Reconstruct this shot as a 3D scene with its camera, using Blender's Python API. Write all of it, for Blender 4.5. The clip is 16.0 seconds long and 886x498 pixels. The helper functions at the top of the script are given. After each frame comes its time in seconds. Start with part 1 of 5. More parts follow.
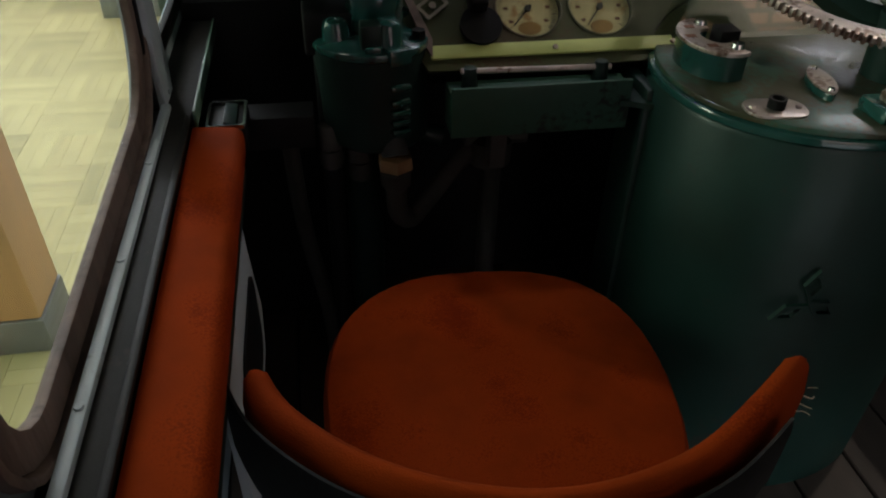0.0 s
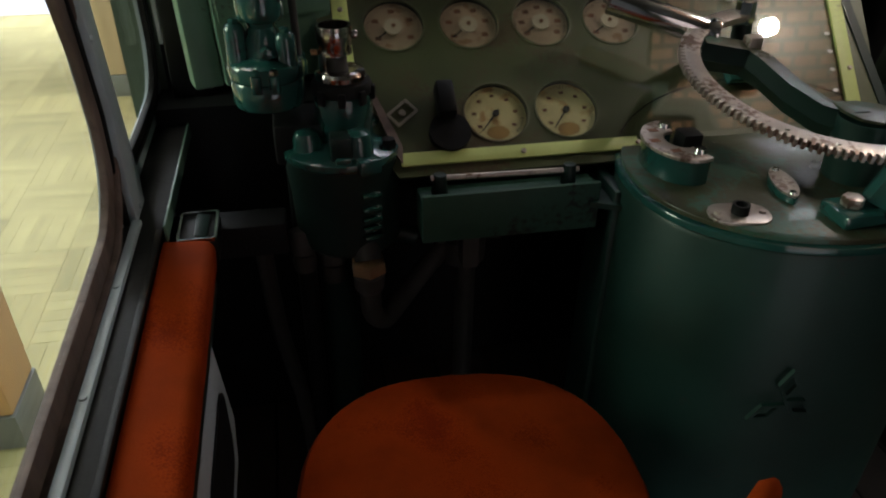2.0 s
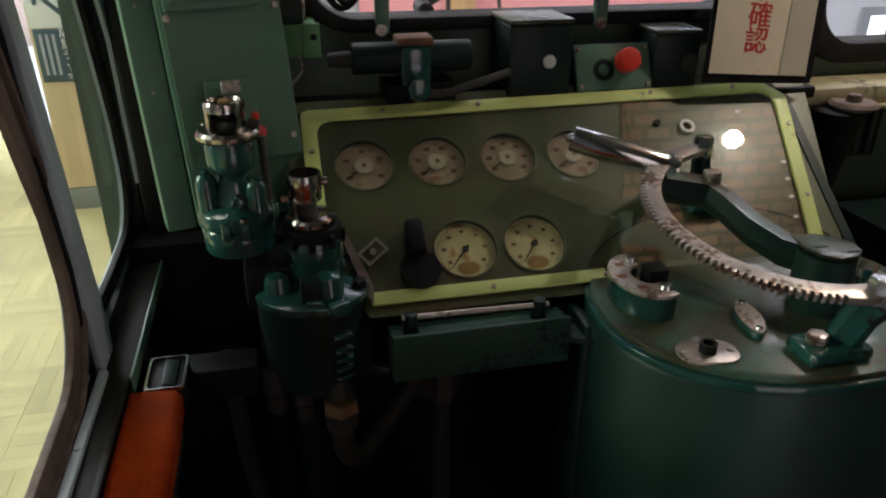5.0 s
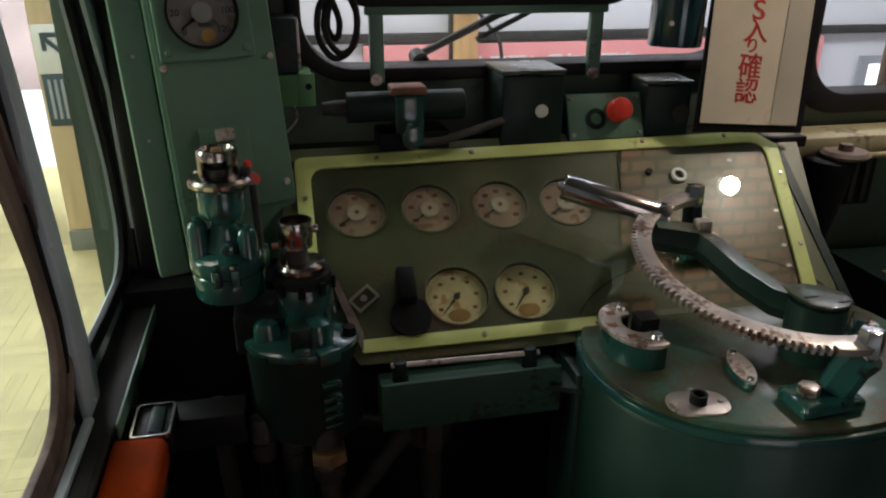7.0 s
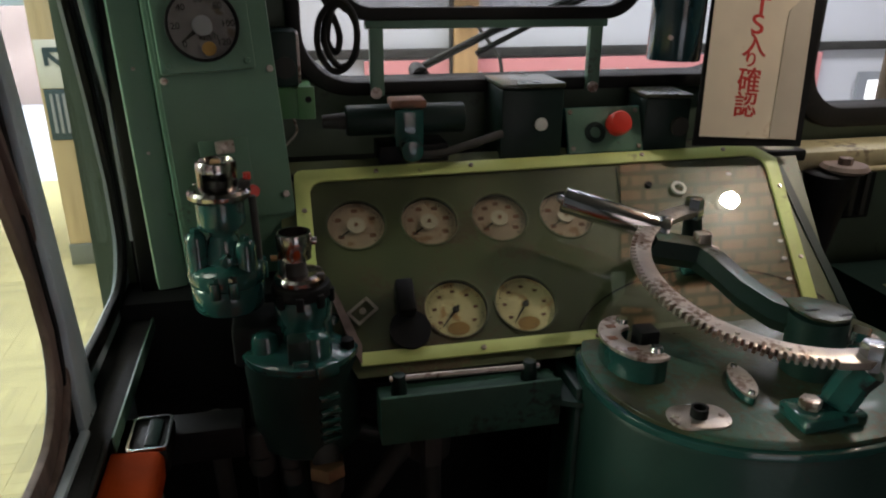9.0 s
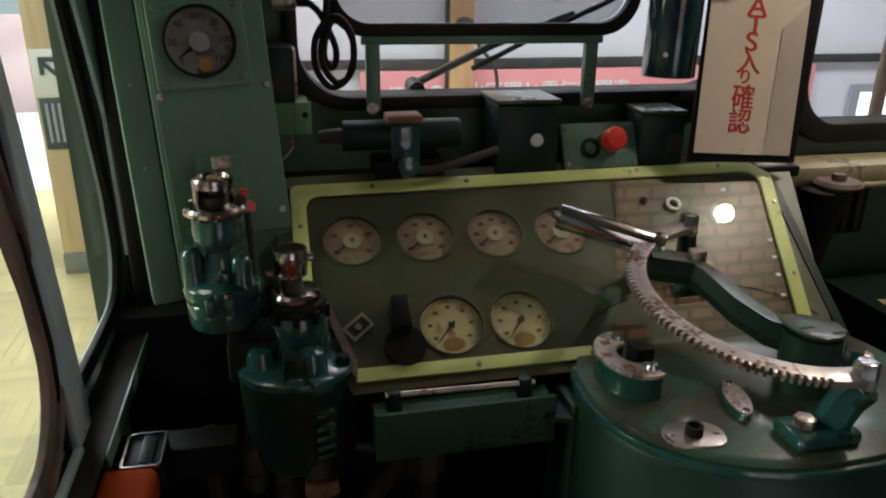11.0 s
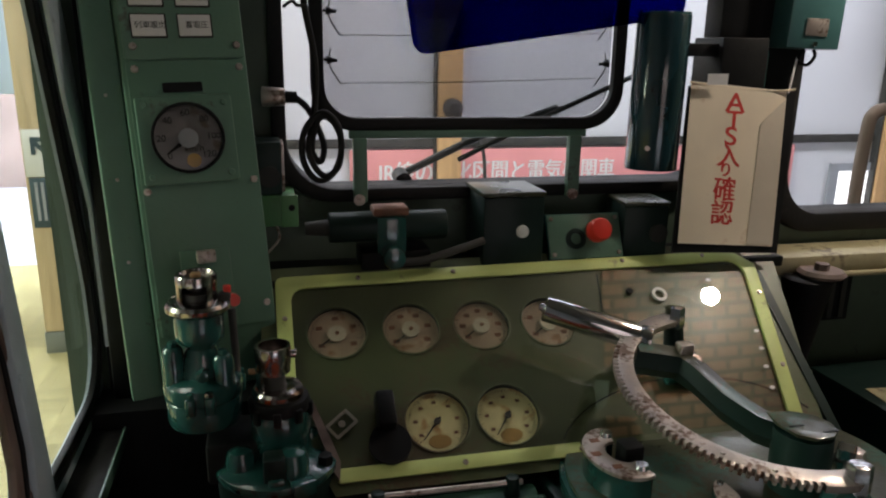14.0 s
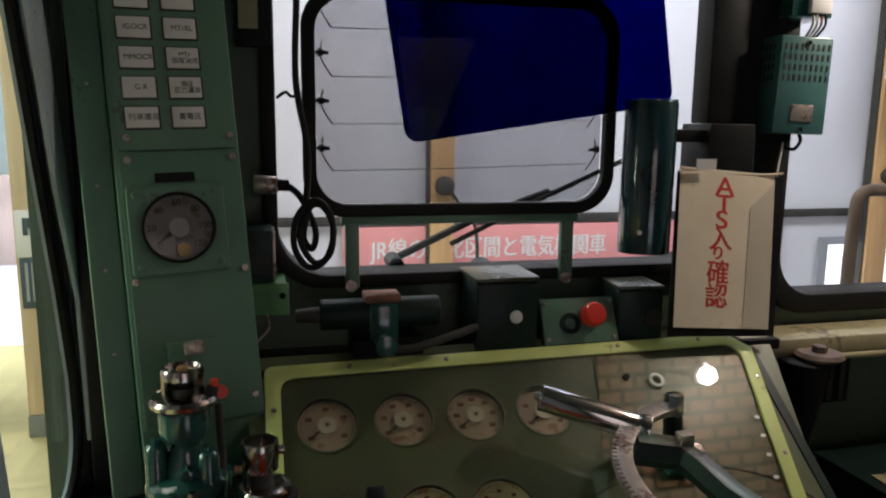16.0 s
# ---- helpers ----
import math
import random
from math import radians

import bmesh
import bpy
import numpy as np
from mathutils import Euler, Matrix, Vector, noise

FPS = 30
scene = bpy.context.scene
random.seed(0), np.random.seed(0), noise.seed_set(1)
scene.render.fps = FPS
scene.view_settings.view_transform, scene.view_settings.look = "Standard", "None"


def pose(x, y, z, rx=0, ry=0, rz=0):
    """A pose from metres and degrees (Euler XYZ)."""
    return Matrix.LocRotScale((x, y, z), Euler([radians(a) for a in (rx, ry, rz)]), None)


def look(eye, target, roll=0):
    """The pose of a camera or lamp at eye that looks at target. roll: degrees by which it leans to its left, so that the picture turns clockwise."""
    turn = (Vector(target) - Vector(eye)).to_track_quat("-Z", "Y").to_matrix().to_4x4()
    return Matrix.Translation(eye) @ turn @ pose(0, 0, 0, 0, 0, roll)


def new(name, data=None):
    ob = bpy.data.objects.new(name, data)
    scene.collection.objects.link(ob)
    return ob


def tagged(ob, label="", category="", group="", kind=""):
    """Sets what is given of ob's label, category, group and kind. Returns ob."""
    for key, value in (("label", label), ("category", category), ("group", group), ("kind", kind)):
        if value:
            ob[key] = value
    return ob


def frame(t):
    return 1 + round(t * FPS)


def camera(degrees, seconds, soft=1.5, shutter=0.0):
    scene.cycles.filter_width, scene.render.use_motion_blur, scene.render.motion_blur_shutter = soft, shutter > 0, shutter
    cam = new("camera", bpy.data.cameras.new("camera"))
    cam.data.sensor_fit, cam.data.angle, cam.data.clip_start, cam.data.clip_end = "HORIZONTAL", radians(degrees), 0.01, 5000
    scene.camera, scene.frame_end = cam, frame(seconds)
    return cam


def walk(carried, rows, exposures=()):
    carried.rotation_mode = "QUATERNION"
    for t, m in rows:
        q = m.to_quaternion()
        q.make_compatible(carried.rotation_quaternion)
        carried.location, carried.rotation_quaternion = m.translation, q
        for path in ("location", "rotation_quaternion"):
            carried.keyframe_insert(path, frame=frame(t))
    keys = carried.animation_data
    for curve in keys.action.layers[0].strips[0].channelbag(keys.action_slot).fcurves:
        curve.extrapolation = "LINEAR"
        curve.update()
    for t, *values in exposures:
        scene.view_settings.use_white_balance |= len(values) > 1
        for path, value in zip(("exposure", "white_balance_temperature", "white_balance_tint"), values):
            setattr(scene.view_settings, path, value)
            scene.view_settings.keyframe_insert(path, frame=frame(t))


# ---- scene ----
cam = camera(62.3, 16.0, soft=2.1)
PATH = [
    (0, (-0.2070, 0.1483, 1.2788), (0.0870, 1.7144, 0.0698), 1.4),
    (0.5, (-0.2001, 0.1575, 1.2891), (0.1039, 1.7466, 0.1131), 1.4),
    (1, (-0.1875, 0.1656, 1.3087), (0.1205, 1.7806, 0.1707), 1.2),
    (1.5, (-0.1771, 0.1748, 1.3236), (0.1409, 1.8108, 0.2187), 0.9),
    (2, (-0.1771, 0.1886, 1.3443), (0.1659, 1.8356, 0.2623), 0.8),
    (2.5, (-0.1621, 0.1966, 1.3708), (0.1829, 1.8617, 0.3168), 0.3),
    (3, (-0.1621, 0.2070, 1.3846), (0.2069, 1.8880, 0.3656), 0.2),
    (3.5, (-0.1598, 0.2116, 1.3926), (0.2292, 1.9096, 0.4096), 0.2),
    (4, (-0.1518, 0.2139, 1.3984), (0.2392, 1.9349, 0.4574), 0.1),
    (4.5, (-0.1483, 0.2185, 1.4099), (0.2487, 1.9575, 0.5059), 0.1),
    (7, (-0.1207, 0.2150, 1.4283), (0.2782, 2.0191, 0.6613), 0.3),
    (7.5, (-0.1173, 0.2139, 1.4248), (0.2787, 2.0259, 0.6748), 0.3),
    (8, (-0.1173, 0.2150, 1.4225), (0.2787, 2.0300, 0.6825), 0.3),
    (10.5, (-0.1207, 0.2162, 1.4295), (0.2913, 2.0382, 0.7145), 0.6),
    (11, (-0.1196, 0.2185, 1.4364), (0.2964, 2.0425, 0.7293), 0.7),
    (11.5, (-0.1173, 0.2196, 1.4398), (0.2997, 2.0506, 0.7518), 1.0),
    (12, (-0.1173, 0.2231, 1.4455), (0.3067, 2.0601, 0.7775), 1.1),
    (12.5, (-0.1162, 0.2254, 1.4513), (0.3119, 2.0704, 0.8103), 1.1),
    (13, (-0.1150, 0.2266, 1.4570), (0.3210, 2.0816, 0.8490), 1.1),
    (13.5, (-0.1127, 0.2300, 1.4662), (0.3363, 2.0950, 0.8992), 1.0),
    (14, (-0.1115, 0.2334, 1.4720), (0.3454, 2.1095, 0.9510), 1.0),
    (14.5, (-0.1092, 0.2380, 1.4777), (0.3488, 2.1261, 1.0017), 0.9),
    (15, (-0.1081, 0.2438, 1.4835), (0.3539, 2.1428, 1.0555), 0.8),
    (15.5, (-0.1069, 0.2484, 1.4881), (0.3670, 2.1554, 1.1141), 0.7),
    (16, (-0.1069, 0.2518, 1.4938), (0.3760, 2.1648, 1.1679), 0.7),
]
walk(cam, [(t, look(eye, target, roll)) for t, eye, target, roll in PATH], [(0.0, 0.62), (4.0, 0.80), (8.0, 0.90), (13.0, 0.90), (16.0, 0.74)])

# ---- light ----
world = bpy.data.worlds.new("hall_air")
scene.world = world
world.use_nodes = True
world.node_tree.nodes["Background"].inputs["Color"].default_value = (0.75, 0.8, 0.9, 1)
world.node_tree.nodes["Background"].inputs["Strength"].default_value = 0.07


def area_lamp(name, eye, target, size, size_y, power, colour):
    data = bpy.data.lights.new(name, "AREA")
    data.shape, data.size, data.size_y, data.energy, data.color = "RECTANGLE", size, size_y, power, colour
    ob = new(name, data)
    ob.matrix_world = look(eye, target)
    return tagged(ob, kind="structure")


area_lamp("hall_lamp_deck", (-1.75, 5.0, 4.35), (-1.75, 5.0, 0), 1.2, 6.0, 52, (1.0, 0.96, 0.86))
area_lamp("hall_lamp_wall", (2.8, 3.7, 4.3), (2.8, 5.75, 1.2), 7.0, 0.9, 145, (0.92, 0.92, 1.0))
area_lamp("hall_lamp_far", (-3.4, 8.2, 4.35), (-3.0, 8.6, 0), 4.0, 2.0, 600, (0.86, 0.94, 1.0))
# added greenish fill, set low to shine through the side windows; no such fitting known
area_lamp("side_fill", (-5.6, 1.6, 2.7), (-0.4, 1.2, 0.95), 1.6, 3.0, 120, (0.83, 1.0, 0.76))
# added fill behind the cab, bounced in through the rear opening
area_lamp("rear_fill", (0.7, -4.4, 4.35), (0.7, -6.2, 0), 4.0, 1.0, 300, (0.86, 0.96, 1.0))
cab_bulb = bpy.data.lights.new("cab_bulb", "POINT")
cab_bulb.energy, cab_bulb.color, cab_bulb.shadow_soft_size = 13.0, (1.0, 0.88, 0.74), 0.03
tagged(new("cab_bulb", cab_bulb), kind="structure").location = (1.42, 1.40, 1.965)


# ---- materials ----
def material(name, base, rough=0.5, metal=0.0, tone=0.25, scale=8.0, bump=0.1, grain=60.0, coat=0.0, dirt=None, dirt_at=0.58, stretch=(1, 1, 1), spec=0.5):
    """Two scales of variation on a base colour, fine relief, and worn patches of a second colour."""
    m = bpy.data.materials.new(name)
    m.use_nodes = True
    n, l = m.node_tree.nodes, m.node_tree.links
    b = n["Principled BSDF"]
    tc, mp = n.new("ShaderNodeTexCoord"), n.new("ShaderNodeMapping")
    l.new(tc.outputs["Object"], mp.inputs["Vector"])
    mp.inputs["Scale"].default_value = stretch
    big, fine = n.new("ShaderNodeTexNoise"), n.new("ShaderNodeTexNoise")
    for t, s, d in ((big, scale, 6), (fine, grain, 3)):
        t.inputs["Scale"].default_value, t.inputs["Detail"].default_value = s, d
        l.new(mp.outputs["Vector"], t.inputs["Vector"])
    ramp = n.new("ShaderNodeMapRange")
    ramp.inputs["From Min"].default_value, ramp.inputs["From Max"].default_value = 0.3, 0.7
    ramp.inputs["To Min"].default_value, ramp.inputs["To Max"].default_value = 1 - tone, 1 + tone
    l.new(big.outputs["Fac"], ramp.inputs["Value"])
    mul = n.new("ShaderNodeVectorMath")
    mul.operation = "SCALE"
    mul.inputs[0].default_value = base
    l.new(ramp.outputs["Result"], mul.inputs["Scale"])
    colour = mul.outputs["Vector"]
    if dirt:
        edge = n.new("ShaderNodeMapRange")
        edge.inputs["From Min"].default_value, edge.inputs["From Max"].default_value = dirt_at, dirt_at + 0.08
        mixf = n.new("ShaderNodeMath")
        mixf.operation = "MULTIPLY_ADD"
        mixf.inputs[1].default_value, mixf.inputs[2].default_value = 0.35, 0.0
        l.new(fine.outputs["Fac"], mixf.inputs[0])
        add = n.new("ShaderNodeMath")
        add.operation = "MULTIPLY_ADD"
        add.inputs[1].default_value = 0.75
        l.new(big.outputs["Fac"], add.inputs[0])
        l.new(mixf.outputs[0], add.inputs[2])
        l.new(add.outputs[0], edge.inputs["Value"])
        mix = n.new("ShaderNodeMix")
        mix.data_type = "RGBA"
        mix.inputs["B"].default_value = (*dirt, 1)
        l.new(edge.outputs["Result"], mix.inputs["Factor"])
        l.new(colour, mix.inputs["A"])
        colour = mix.outputs["Result"]
    l.new(colour, b.inputs["Base Color"])
    rr = n.new("ShaderNodeMapRange")
    rr.inputs["To Min"].default_value, rr.inputs["To Max"].default_value = max(rough - 0.12, 0.02), min(rough + 0.15, 1)
    l.new(big.outputs["Fac"], rr.inputs["Value"])
    l.new(rr.outputs["Result"], b.inputs["Roughness"])
    b.inputs["Metallic"].default_value = metal
    b.inputs["Coat Weight"].default_value, b.inputs["Coat Roughness"].default_value = coat, 0.08
    b.inputs["Specular IOR Level"].default_value = spec
    bp = n.new("ShaderNodeBump")
    bp.inputs["Strength"].default_value, bp.inputs["Distance"].default_value = bump, 0.004
    l.new(fine.outputs["Fac"], bp.inputs["Height"])
    l.new(bp.outputs["Normal"], b.inputs["Normal"])
    return m


def glass(name, tint=(1, 1, 1), rough=0.0, share=0.025, edge=0.7):
    """A clear sheet: see-through, with a mirror's share that grows towards grazing."""
    m = bpy.data.materials.new(name)
    m.use_nodes = True
    n, l = m.node_tree.nodes, m.node_tree.links
    n.remove(n["Principled BSDF"])
    mix, tr, gl, lw, po, sc = (n.new(k) for k in ("ShaderNodeMixShader", "ShaderNodeBsdfTransparent", "ShaderNodeBsdfGlossy", "ShaderNodeLayerWeight", "ShaderNodeMath", "ShaderNodeMath"))
    tr.inputs["Color"].default_value = (*tint, 1)
    gl.inputs["Roughness"].default_value = rough
    lw.inputs["Blend"].default_value = 0.5
    po.operation, po.inputs[1].default_value = "POWER", 4.0
    sc.operation, sc.inputs[1].default_value, sc.inputs[2].default_value = "MULTIPLY_ADD", edge, share
    l.new(lw.outputs["Facing"], po.inputs[0])
    l.new(po.outputs[0], sc.inputs[0])
    l.new(sc.outputs[0], mix.inputs[0])
    l.new(tr.outputs[0], mix.inputs[1])
    l.new(gl.outputs[0], mix.inputs[2])
    l.new(mix.outputs[0], n["Material Output"].inputs["Surface"])
    return m


def glow(name, colour, strength):
    m = bpy.data.materials.new(name)
    m.use_nodes = True
    b = m.node_tree.nodes["Principled BSDF"]
    b.inputs["Base Color"].default_value = (*colour, 1)
    b.inputs["Emission Color"].default_value, b.inputs["Emission Strength"].default_value = (*colour, 1), strength
    return m


GREEN = material("green_gloss_paint", (0.009, 0.037, 0.030), 0.48, tone=0.25, bump=0.12, grain=90, coat=0.1, dirt=(0.03, 0.035, 0.03), dirt_at=0.66)
TEAL = material("teal_gloss_paint", (0.016, 0.076, 0.068), 0.18, tone=0.25, bump=0.18, grain=60, coat=0.9, dirt=(0.02, 0.03, 0.03), dirt_at=0.64)
PALE = material("pale_green_paint", (0.108, 0.205, 0.148), 0.42, tone=0.12, bump=0.1, grain=120, dirt=(0.08, 0.105, 0.08), dirt_at=0.66)
PANEL = material("dull_panel_paint", (0.090, 0.106, 0.054), 0.34, tone=0.4, scale=5, bump=0.1, grain=140, dirt=(0.105, 0.075, 0.045), dirt_at=0.58)
TOPPLATE = material("worn_plate_paint", (0.062, 0.064, 0.038), 0.3, spec=0.3, tone=0.4, scale=9, bump=0.12, grain=110, coat=0.2, dirt=(0.05, 0.11, 0.08), dirt_at=0.55)
# dark green fittings, and the shaded lower body of the front brake valve
DARKGREEN = material("dark_and_shaded_green_paint", (0.010, 0.023, 0.020), 0.4, tone=0.25, bump=0.12, grain=90, spec=0.25)
GREENM = material("matt_green_paint", (0.026, 0.075, 0.052), 0.5, tone=0.25, bump=0.15, grain=90, spec=0.3, dirt=(0.015, 0.02, 0.017), dirt_at=0.6)
PALEOAK = material("pale_oak", (0.62, 0.47, 0.31), 0.5, tone=0.14, scale=3, bump=0.12, grain=60, stretch=(8, 8, 0.6))
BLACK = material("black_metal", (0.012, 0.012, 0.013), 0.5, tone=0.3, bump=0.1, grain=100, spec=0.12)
RUBBER = material("black_rubber", (0.014, 0.013, 0.013), 0.55, tone=0.3, bump=0.15, grain=80, dirt=(0.035, 0.03, 0.026), dirt_at=0.66, spec=0.2)
WORN = material("worn_brown_rubber", (0.15, 0.108, 0.094), 0.6, spec=0.25, tone=0.45, scale=14, bump=0.3, grain=60, dirt=(0.13, 0.10, 0.085), dirt_at=0.66, stretch=(1, 2.0, 0.4))
GREY = material("blue_grey_paint", (0.42, 0.49, 0.54), 0.4, tone=0.15, bump=0.1, grain=70, dirt=(0.07, 0.07, 0.07), dirt_at=0.68)
STEEL = material("worn_steel", (0.52, 0.45, 0.41), 0.34, metal=0.75, tone=0.25, scale=14, bump=0.15, grain=120, dirt=(0.2, 0.13, 0.1), dirt_at=0.58)
# darker copy of the teal for valve parts that lie in shade
SHADETEAL = material("shaded_teal_gloss_paint", (0.012, 0.056, 0.046), 0.2, tone=0.3, bump=0.18, grain=60, coat=0.9, dirt=(0.012, 0.016, 0.016), dirt_at=0.6)
TARNISH = material("tarnished_chrome", (0.56, 0.51, 0.49), 0.16, metal=1.0, tone=0.3, scale=18, bump=0.06, grain=80, dirt=(0.12, 0.08, 0.06), dirt_at=0.58)
RELAYBLUE = material("blue_teal_paint", (0.065, 0.165, 0.165), 0.3, tone=0.15, bump=0.08, grain=80, coat=0.3)
CHROME = material("chrome", (0.64, 0.63, 0.64), 0.12, metal=1.0, tone=0.1, bump=0.03, grain=60)
BRASS = material("bare_bronze", (0.45, 0.27, 0.14), 0.4, metal=0.6, tone=0.3, scale=20, bump=0.15)
PIPE = material("grimy_pipe_paint", (0.04, 0.037, 0.034), 0.65, tone=0.35, scale=14, bump=0.25, grain=70)
YELLOW = material("yellow_green_trim", (0.60, 0.68, 0.24), 0.45, tone=0.1, scale=12, bump=0.05, grain=80, dirt=(0.33, 0.33, 0.16), dirt_at=0.68)
DIAL = material("aged_cream_dial", (0.85, 0.78, 0.42), 0.6, tone=0.18, scale=22, bump=0.02, grain=60, dirt=(0.62, 0.38, 0.16), dirt_at=0.58)
DIALP = material("pinkish_dial", (0.47, 0.35, 0.265), 0.6, tone=0.18, scale=22, bump=0.02, grain=60, dirt=(0.34, 0.19, 0.11), dirt_at=0.62)
TUBEBLUE = material("dark_blue_teal_gloss", (0.012, 0.040, 0.050), 0.16, tone=0.25, bump=0.06, grain=60, coat=1.0, dirt=(0.02, 0.028, 0.03), dirt_at=0.66)
LEAF = material("fresh_green_paint", (0.10, 0.25, 0.10), 0.4, tone=0.15, bump=0.1)
DIALG = material("greyed_dial", (0.30, 0.28, 0.29), 0.6, tone=0.2, scale=22, bump=0.02, grain=60, dirt=(0.22, 0.17, 0.14), dirt_at=0.6)
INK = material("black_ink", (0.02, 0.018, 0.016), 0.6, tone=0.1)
OCHRE = material("ochre_mark", (0.42, 0.25, 0.07), 0.6, tone=0.25, scale=30)
ORANGE = material("orange_velour", (0.245, 0.030, 0.0025), 0.95, tone=0.3, scale=7, bump=0.22, grain=420, spec=0.08, dirt=(0.18, 0.018, 0.002), dirt_at=0.60)
WOODFLOOR = material("dark_floor_plank", (0.045, 0.034, 0.028), 0.6, tone=0.35, scale=5, bump=0.25, grain=90, stretch=(6, 1, 1))
PAPER = material("aged_paper", (0.88, 0.75, 0.58), 0.7, tone=0.1, scale=5, bump=0.05, grain=60, dirt=(0.74, 0.57, 0.40), dirt_at=0.62)
LABEL = material("white_label", (0.74, 0.72, 0.71), 0.6, tone=0.05, bump=0.03)
GREYPAPER = material("grey_plastic_sleeve", (0.34, 0.35, 0.38), 0.45, tone=0.1)
# dull cream of the gauge hubs, also the shading on the curled notice
CREAMSHADE = material("cream_hub_and_paper_shade", (0.62, 0.54, 0.44), 0.45, tone=0.1)
REDINK = material("red_ink", (0.62, 0.045, 0.035), 0.6, tone=0.1)
REDKNOB = material("red_plastic", (0.7, 0.035, 0.02), 0.35, tone=0.08, coat=0.3)
WHITEKNOB = material("white_plastic", (0.72, 0.71, 0.68), 0.35, tone=0.06)
BEIGE = material("beige_ledge_paint", (0.34, 0.3, 0.18), 0.55, tone=0.25, bump=0.2, dirt=(0.14, 0.11, 0.07), dirt_at=0.6)
RUST = material("rust_red_paint", (0.2, 0.085, 0.05), 0.6, tone=0.35, scale=24, bump=0.3)
REDSEAT = material("dark_red_cloth", (0.3, 0.03, 0.02), 0.9, tone=0.25, bump=0.4, grain=300, spec=0.15)
HALLWALL = material("hall_wall_panel", (0.66, 0.65, 0.69), 0.6, tone=0.03, scale=1.2, bump=0.05, grain=40)
OAK = material("honey_oak", (0.62, 0.37, 0.17), 0.45, tone=0.14, scale=3, bump=0.12, grain=60, stretch=(8, 8, 0.6))
TILE = material("parquet_block", (0.36, 0.315, 0.15), 0.6, tone=0.12, scale=4, bump=0.08, grain=70, stretch=(1, 7, 1), spec=0.2)
tn, tl = TILE.node_tree.nodes, TILE.node_tree.links
geo, span, tint = tn.new("ShaderNodeNewGeometry"), tn.new("ShaderNodeMapRange"), tn.new("ShaderNodeVectorMath")
tint.operation = "SCALE"
span.inputs["To Min"].default_value, span.inputs["To Max"].default_value = 0.78, 1.14
tl.new(geo.outputs["Random Per Island"], span.inputs["Value"])
tl.new(span.outputs["Result"], tint.inputs["Scale"])
tl.new(tn["Principled BSDF"].inputs["Base Color"].links[0].from_socket, tint.inputs[0])
tl.new(tint.outputs["Vector"], tn["Principled BSDF"].inputs["Base Color"])
SEAM = material("parquet_bed", (0.30, 0.25, 0.12), 0.7, tone=0.1)
PLINTH = material("grey_plinth", (0.2, 0.21, 0.19), 0.5, tone=0.1)
BANNER = material("red_banner", (0.76, 0.3, 0.3), 0.6, tone=0.05, scale=2)
NAVY = material("dark_sign", (0.05, 0.08, 0.10), 0.5, tone=0.1)
PALEBLUE = material("pale_blue_board", (0.5, 0.62, 0.8), 0.55, tone=0.15, scale=2)
HALLDARK = material("dim_hall_finish", (0.34, 0.25, 0.23), 0.7, tone=0.25, scale=1.5)
DARKTILE = material("grey_floor_tile", (0.42, 0.42, 0.46), 0.45, tone=0.2, scale=2)
CABIN = material("cab_wall_paint", (0.09, 0.125, 0.09), 0.5, tone=0.15, bump=0.08, grain=60, dirt=(0.05, 0.06, 0.045), dirt_at=0.66)
CEILDARK = material("cab_ceiling_paint", (0.12, 0.125, 0.11), 0.6, tone=0.15)
# block pattern meant to be met as a reflection in the cover glass
CEILING = material("cab_ceiling_blocks", (0.20, 0.092, 0.052), 0.6, tone=0.2)
nt = CEILING.node_tree
brick = nt.nodes.new("ShaderNodeTexBrick")
brick.inputs["Scale"].default_value = 4.5
brick.inputs["Color1"].default_value, brick.inputs["Color2"].default_value, brick.inputs["Mortar"].default_value = (0.62, 0.34, 0.21, 1), (0.42, 0.20, 0.12, 1), (0.07, 0.04, 0.03, 1)
brick.inputs["Mortar Size"].default_value = 0.045
place = nt.nodes.new("ShaderNodeTexCoord")
nt.links.new(place.outputs["Object"], brick.inputs["Vector"])
nt.links.new(brick.outputs["Color"], nt.nodes["Principled BSDF"].inputs["Base Color"])
GLASS = glass("window_glass", (0.93, 0.95, 0.95), 0.0, 0.02, 0.2)
SCREENGLASS = glass("heated_screen_glass", (0.65, 0.645, 0.66))
COVER = glass("cover_glass", (0.93, 0.93, 0.9), 0.008, 0.10)
DIALGLASS = glass("dial_glass", (0.95, 0.95, 0.94), 0.01, 0.012)
VISOR = glass("blue_visor_acrylic", (0.0, 0.010, 0.235), 0.03, 0.006)
BULB = glow("bulb_glow", (1.0, 0.9, 0.75), 45)
SCREEN = glow("lit_board", (1.0, 0.95, 0.97), 0.9)
# the tiles and planks differ a little one from another
for mat in (TILE, WOODFLOOR):
    nt = mat.node_tree
    info, bright = nt.nodes.new("ShaderNodeObjectInfo"), nt.nodes.new("ShaderNodeHueSaturation")
    span = nt.nodes.new("ShaderNodeMapRange")
    span.inputs["To Min"].default_value, span.inputs["To Max"].default_value = 0.82, 1.12
    b = nt.nodes["Principled BSDF"]
    src = b.inputs["Base Color"].links[0].from_socket
    nt.links.new(info.outputs["Random"], span.inputs["Value"])
    nt.links.new(span.outputs["Result"], bright.inputs["Value"])
    nt.links.new(src, bright.inputs["Color"])
    nt.links.new(bright.outputs["Color"], b.inputs["Base Color"])


# ---- builders ----
def thing(name, at, label, category, group="", kind=""):
    ob = new(name)
    ob.location = at
    ob.empty_display_size = 0.05
    return tagged(ob, label, category, group, kind)


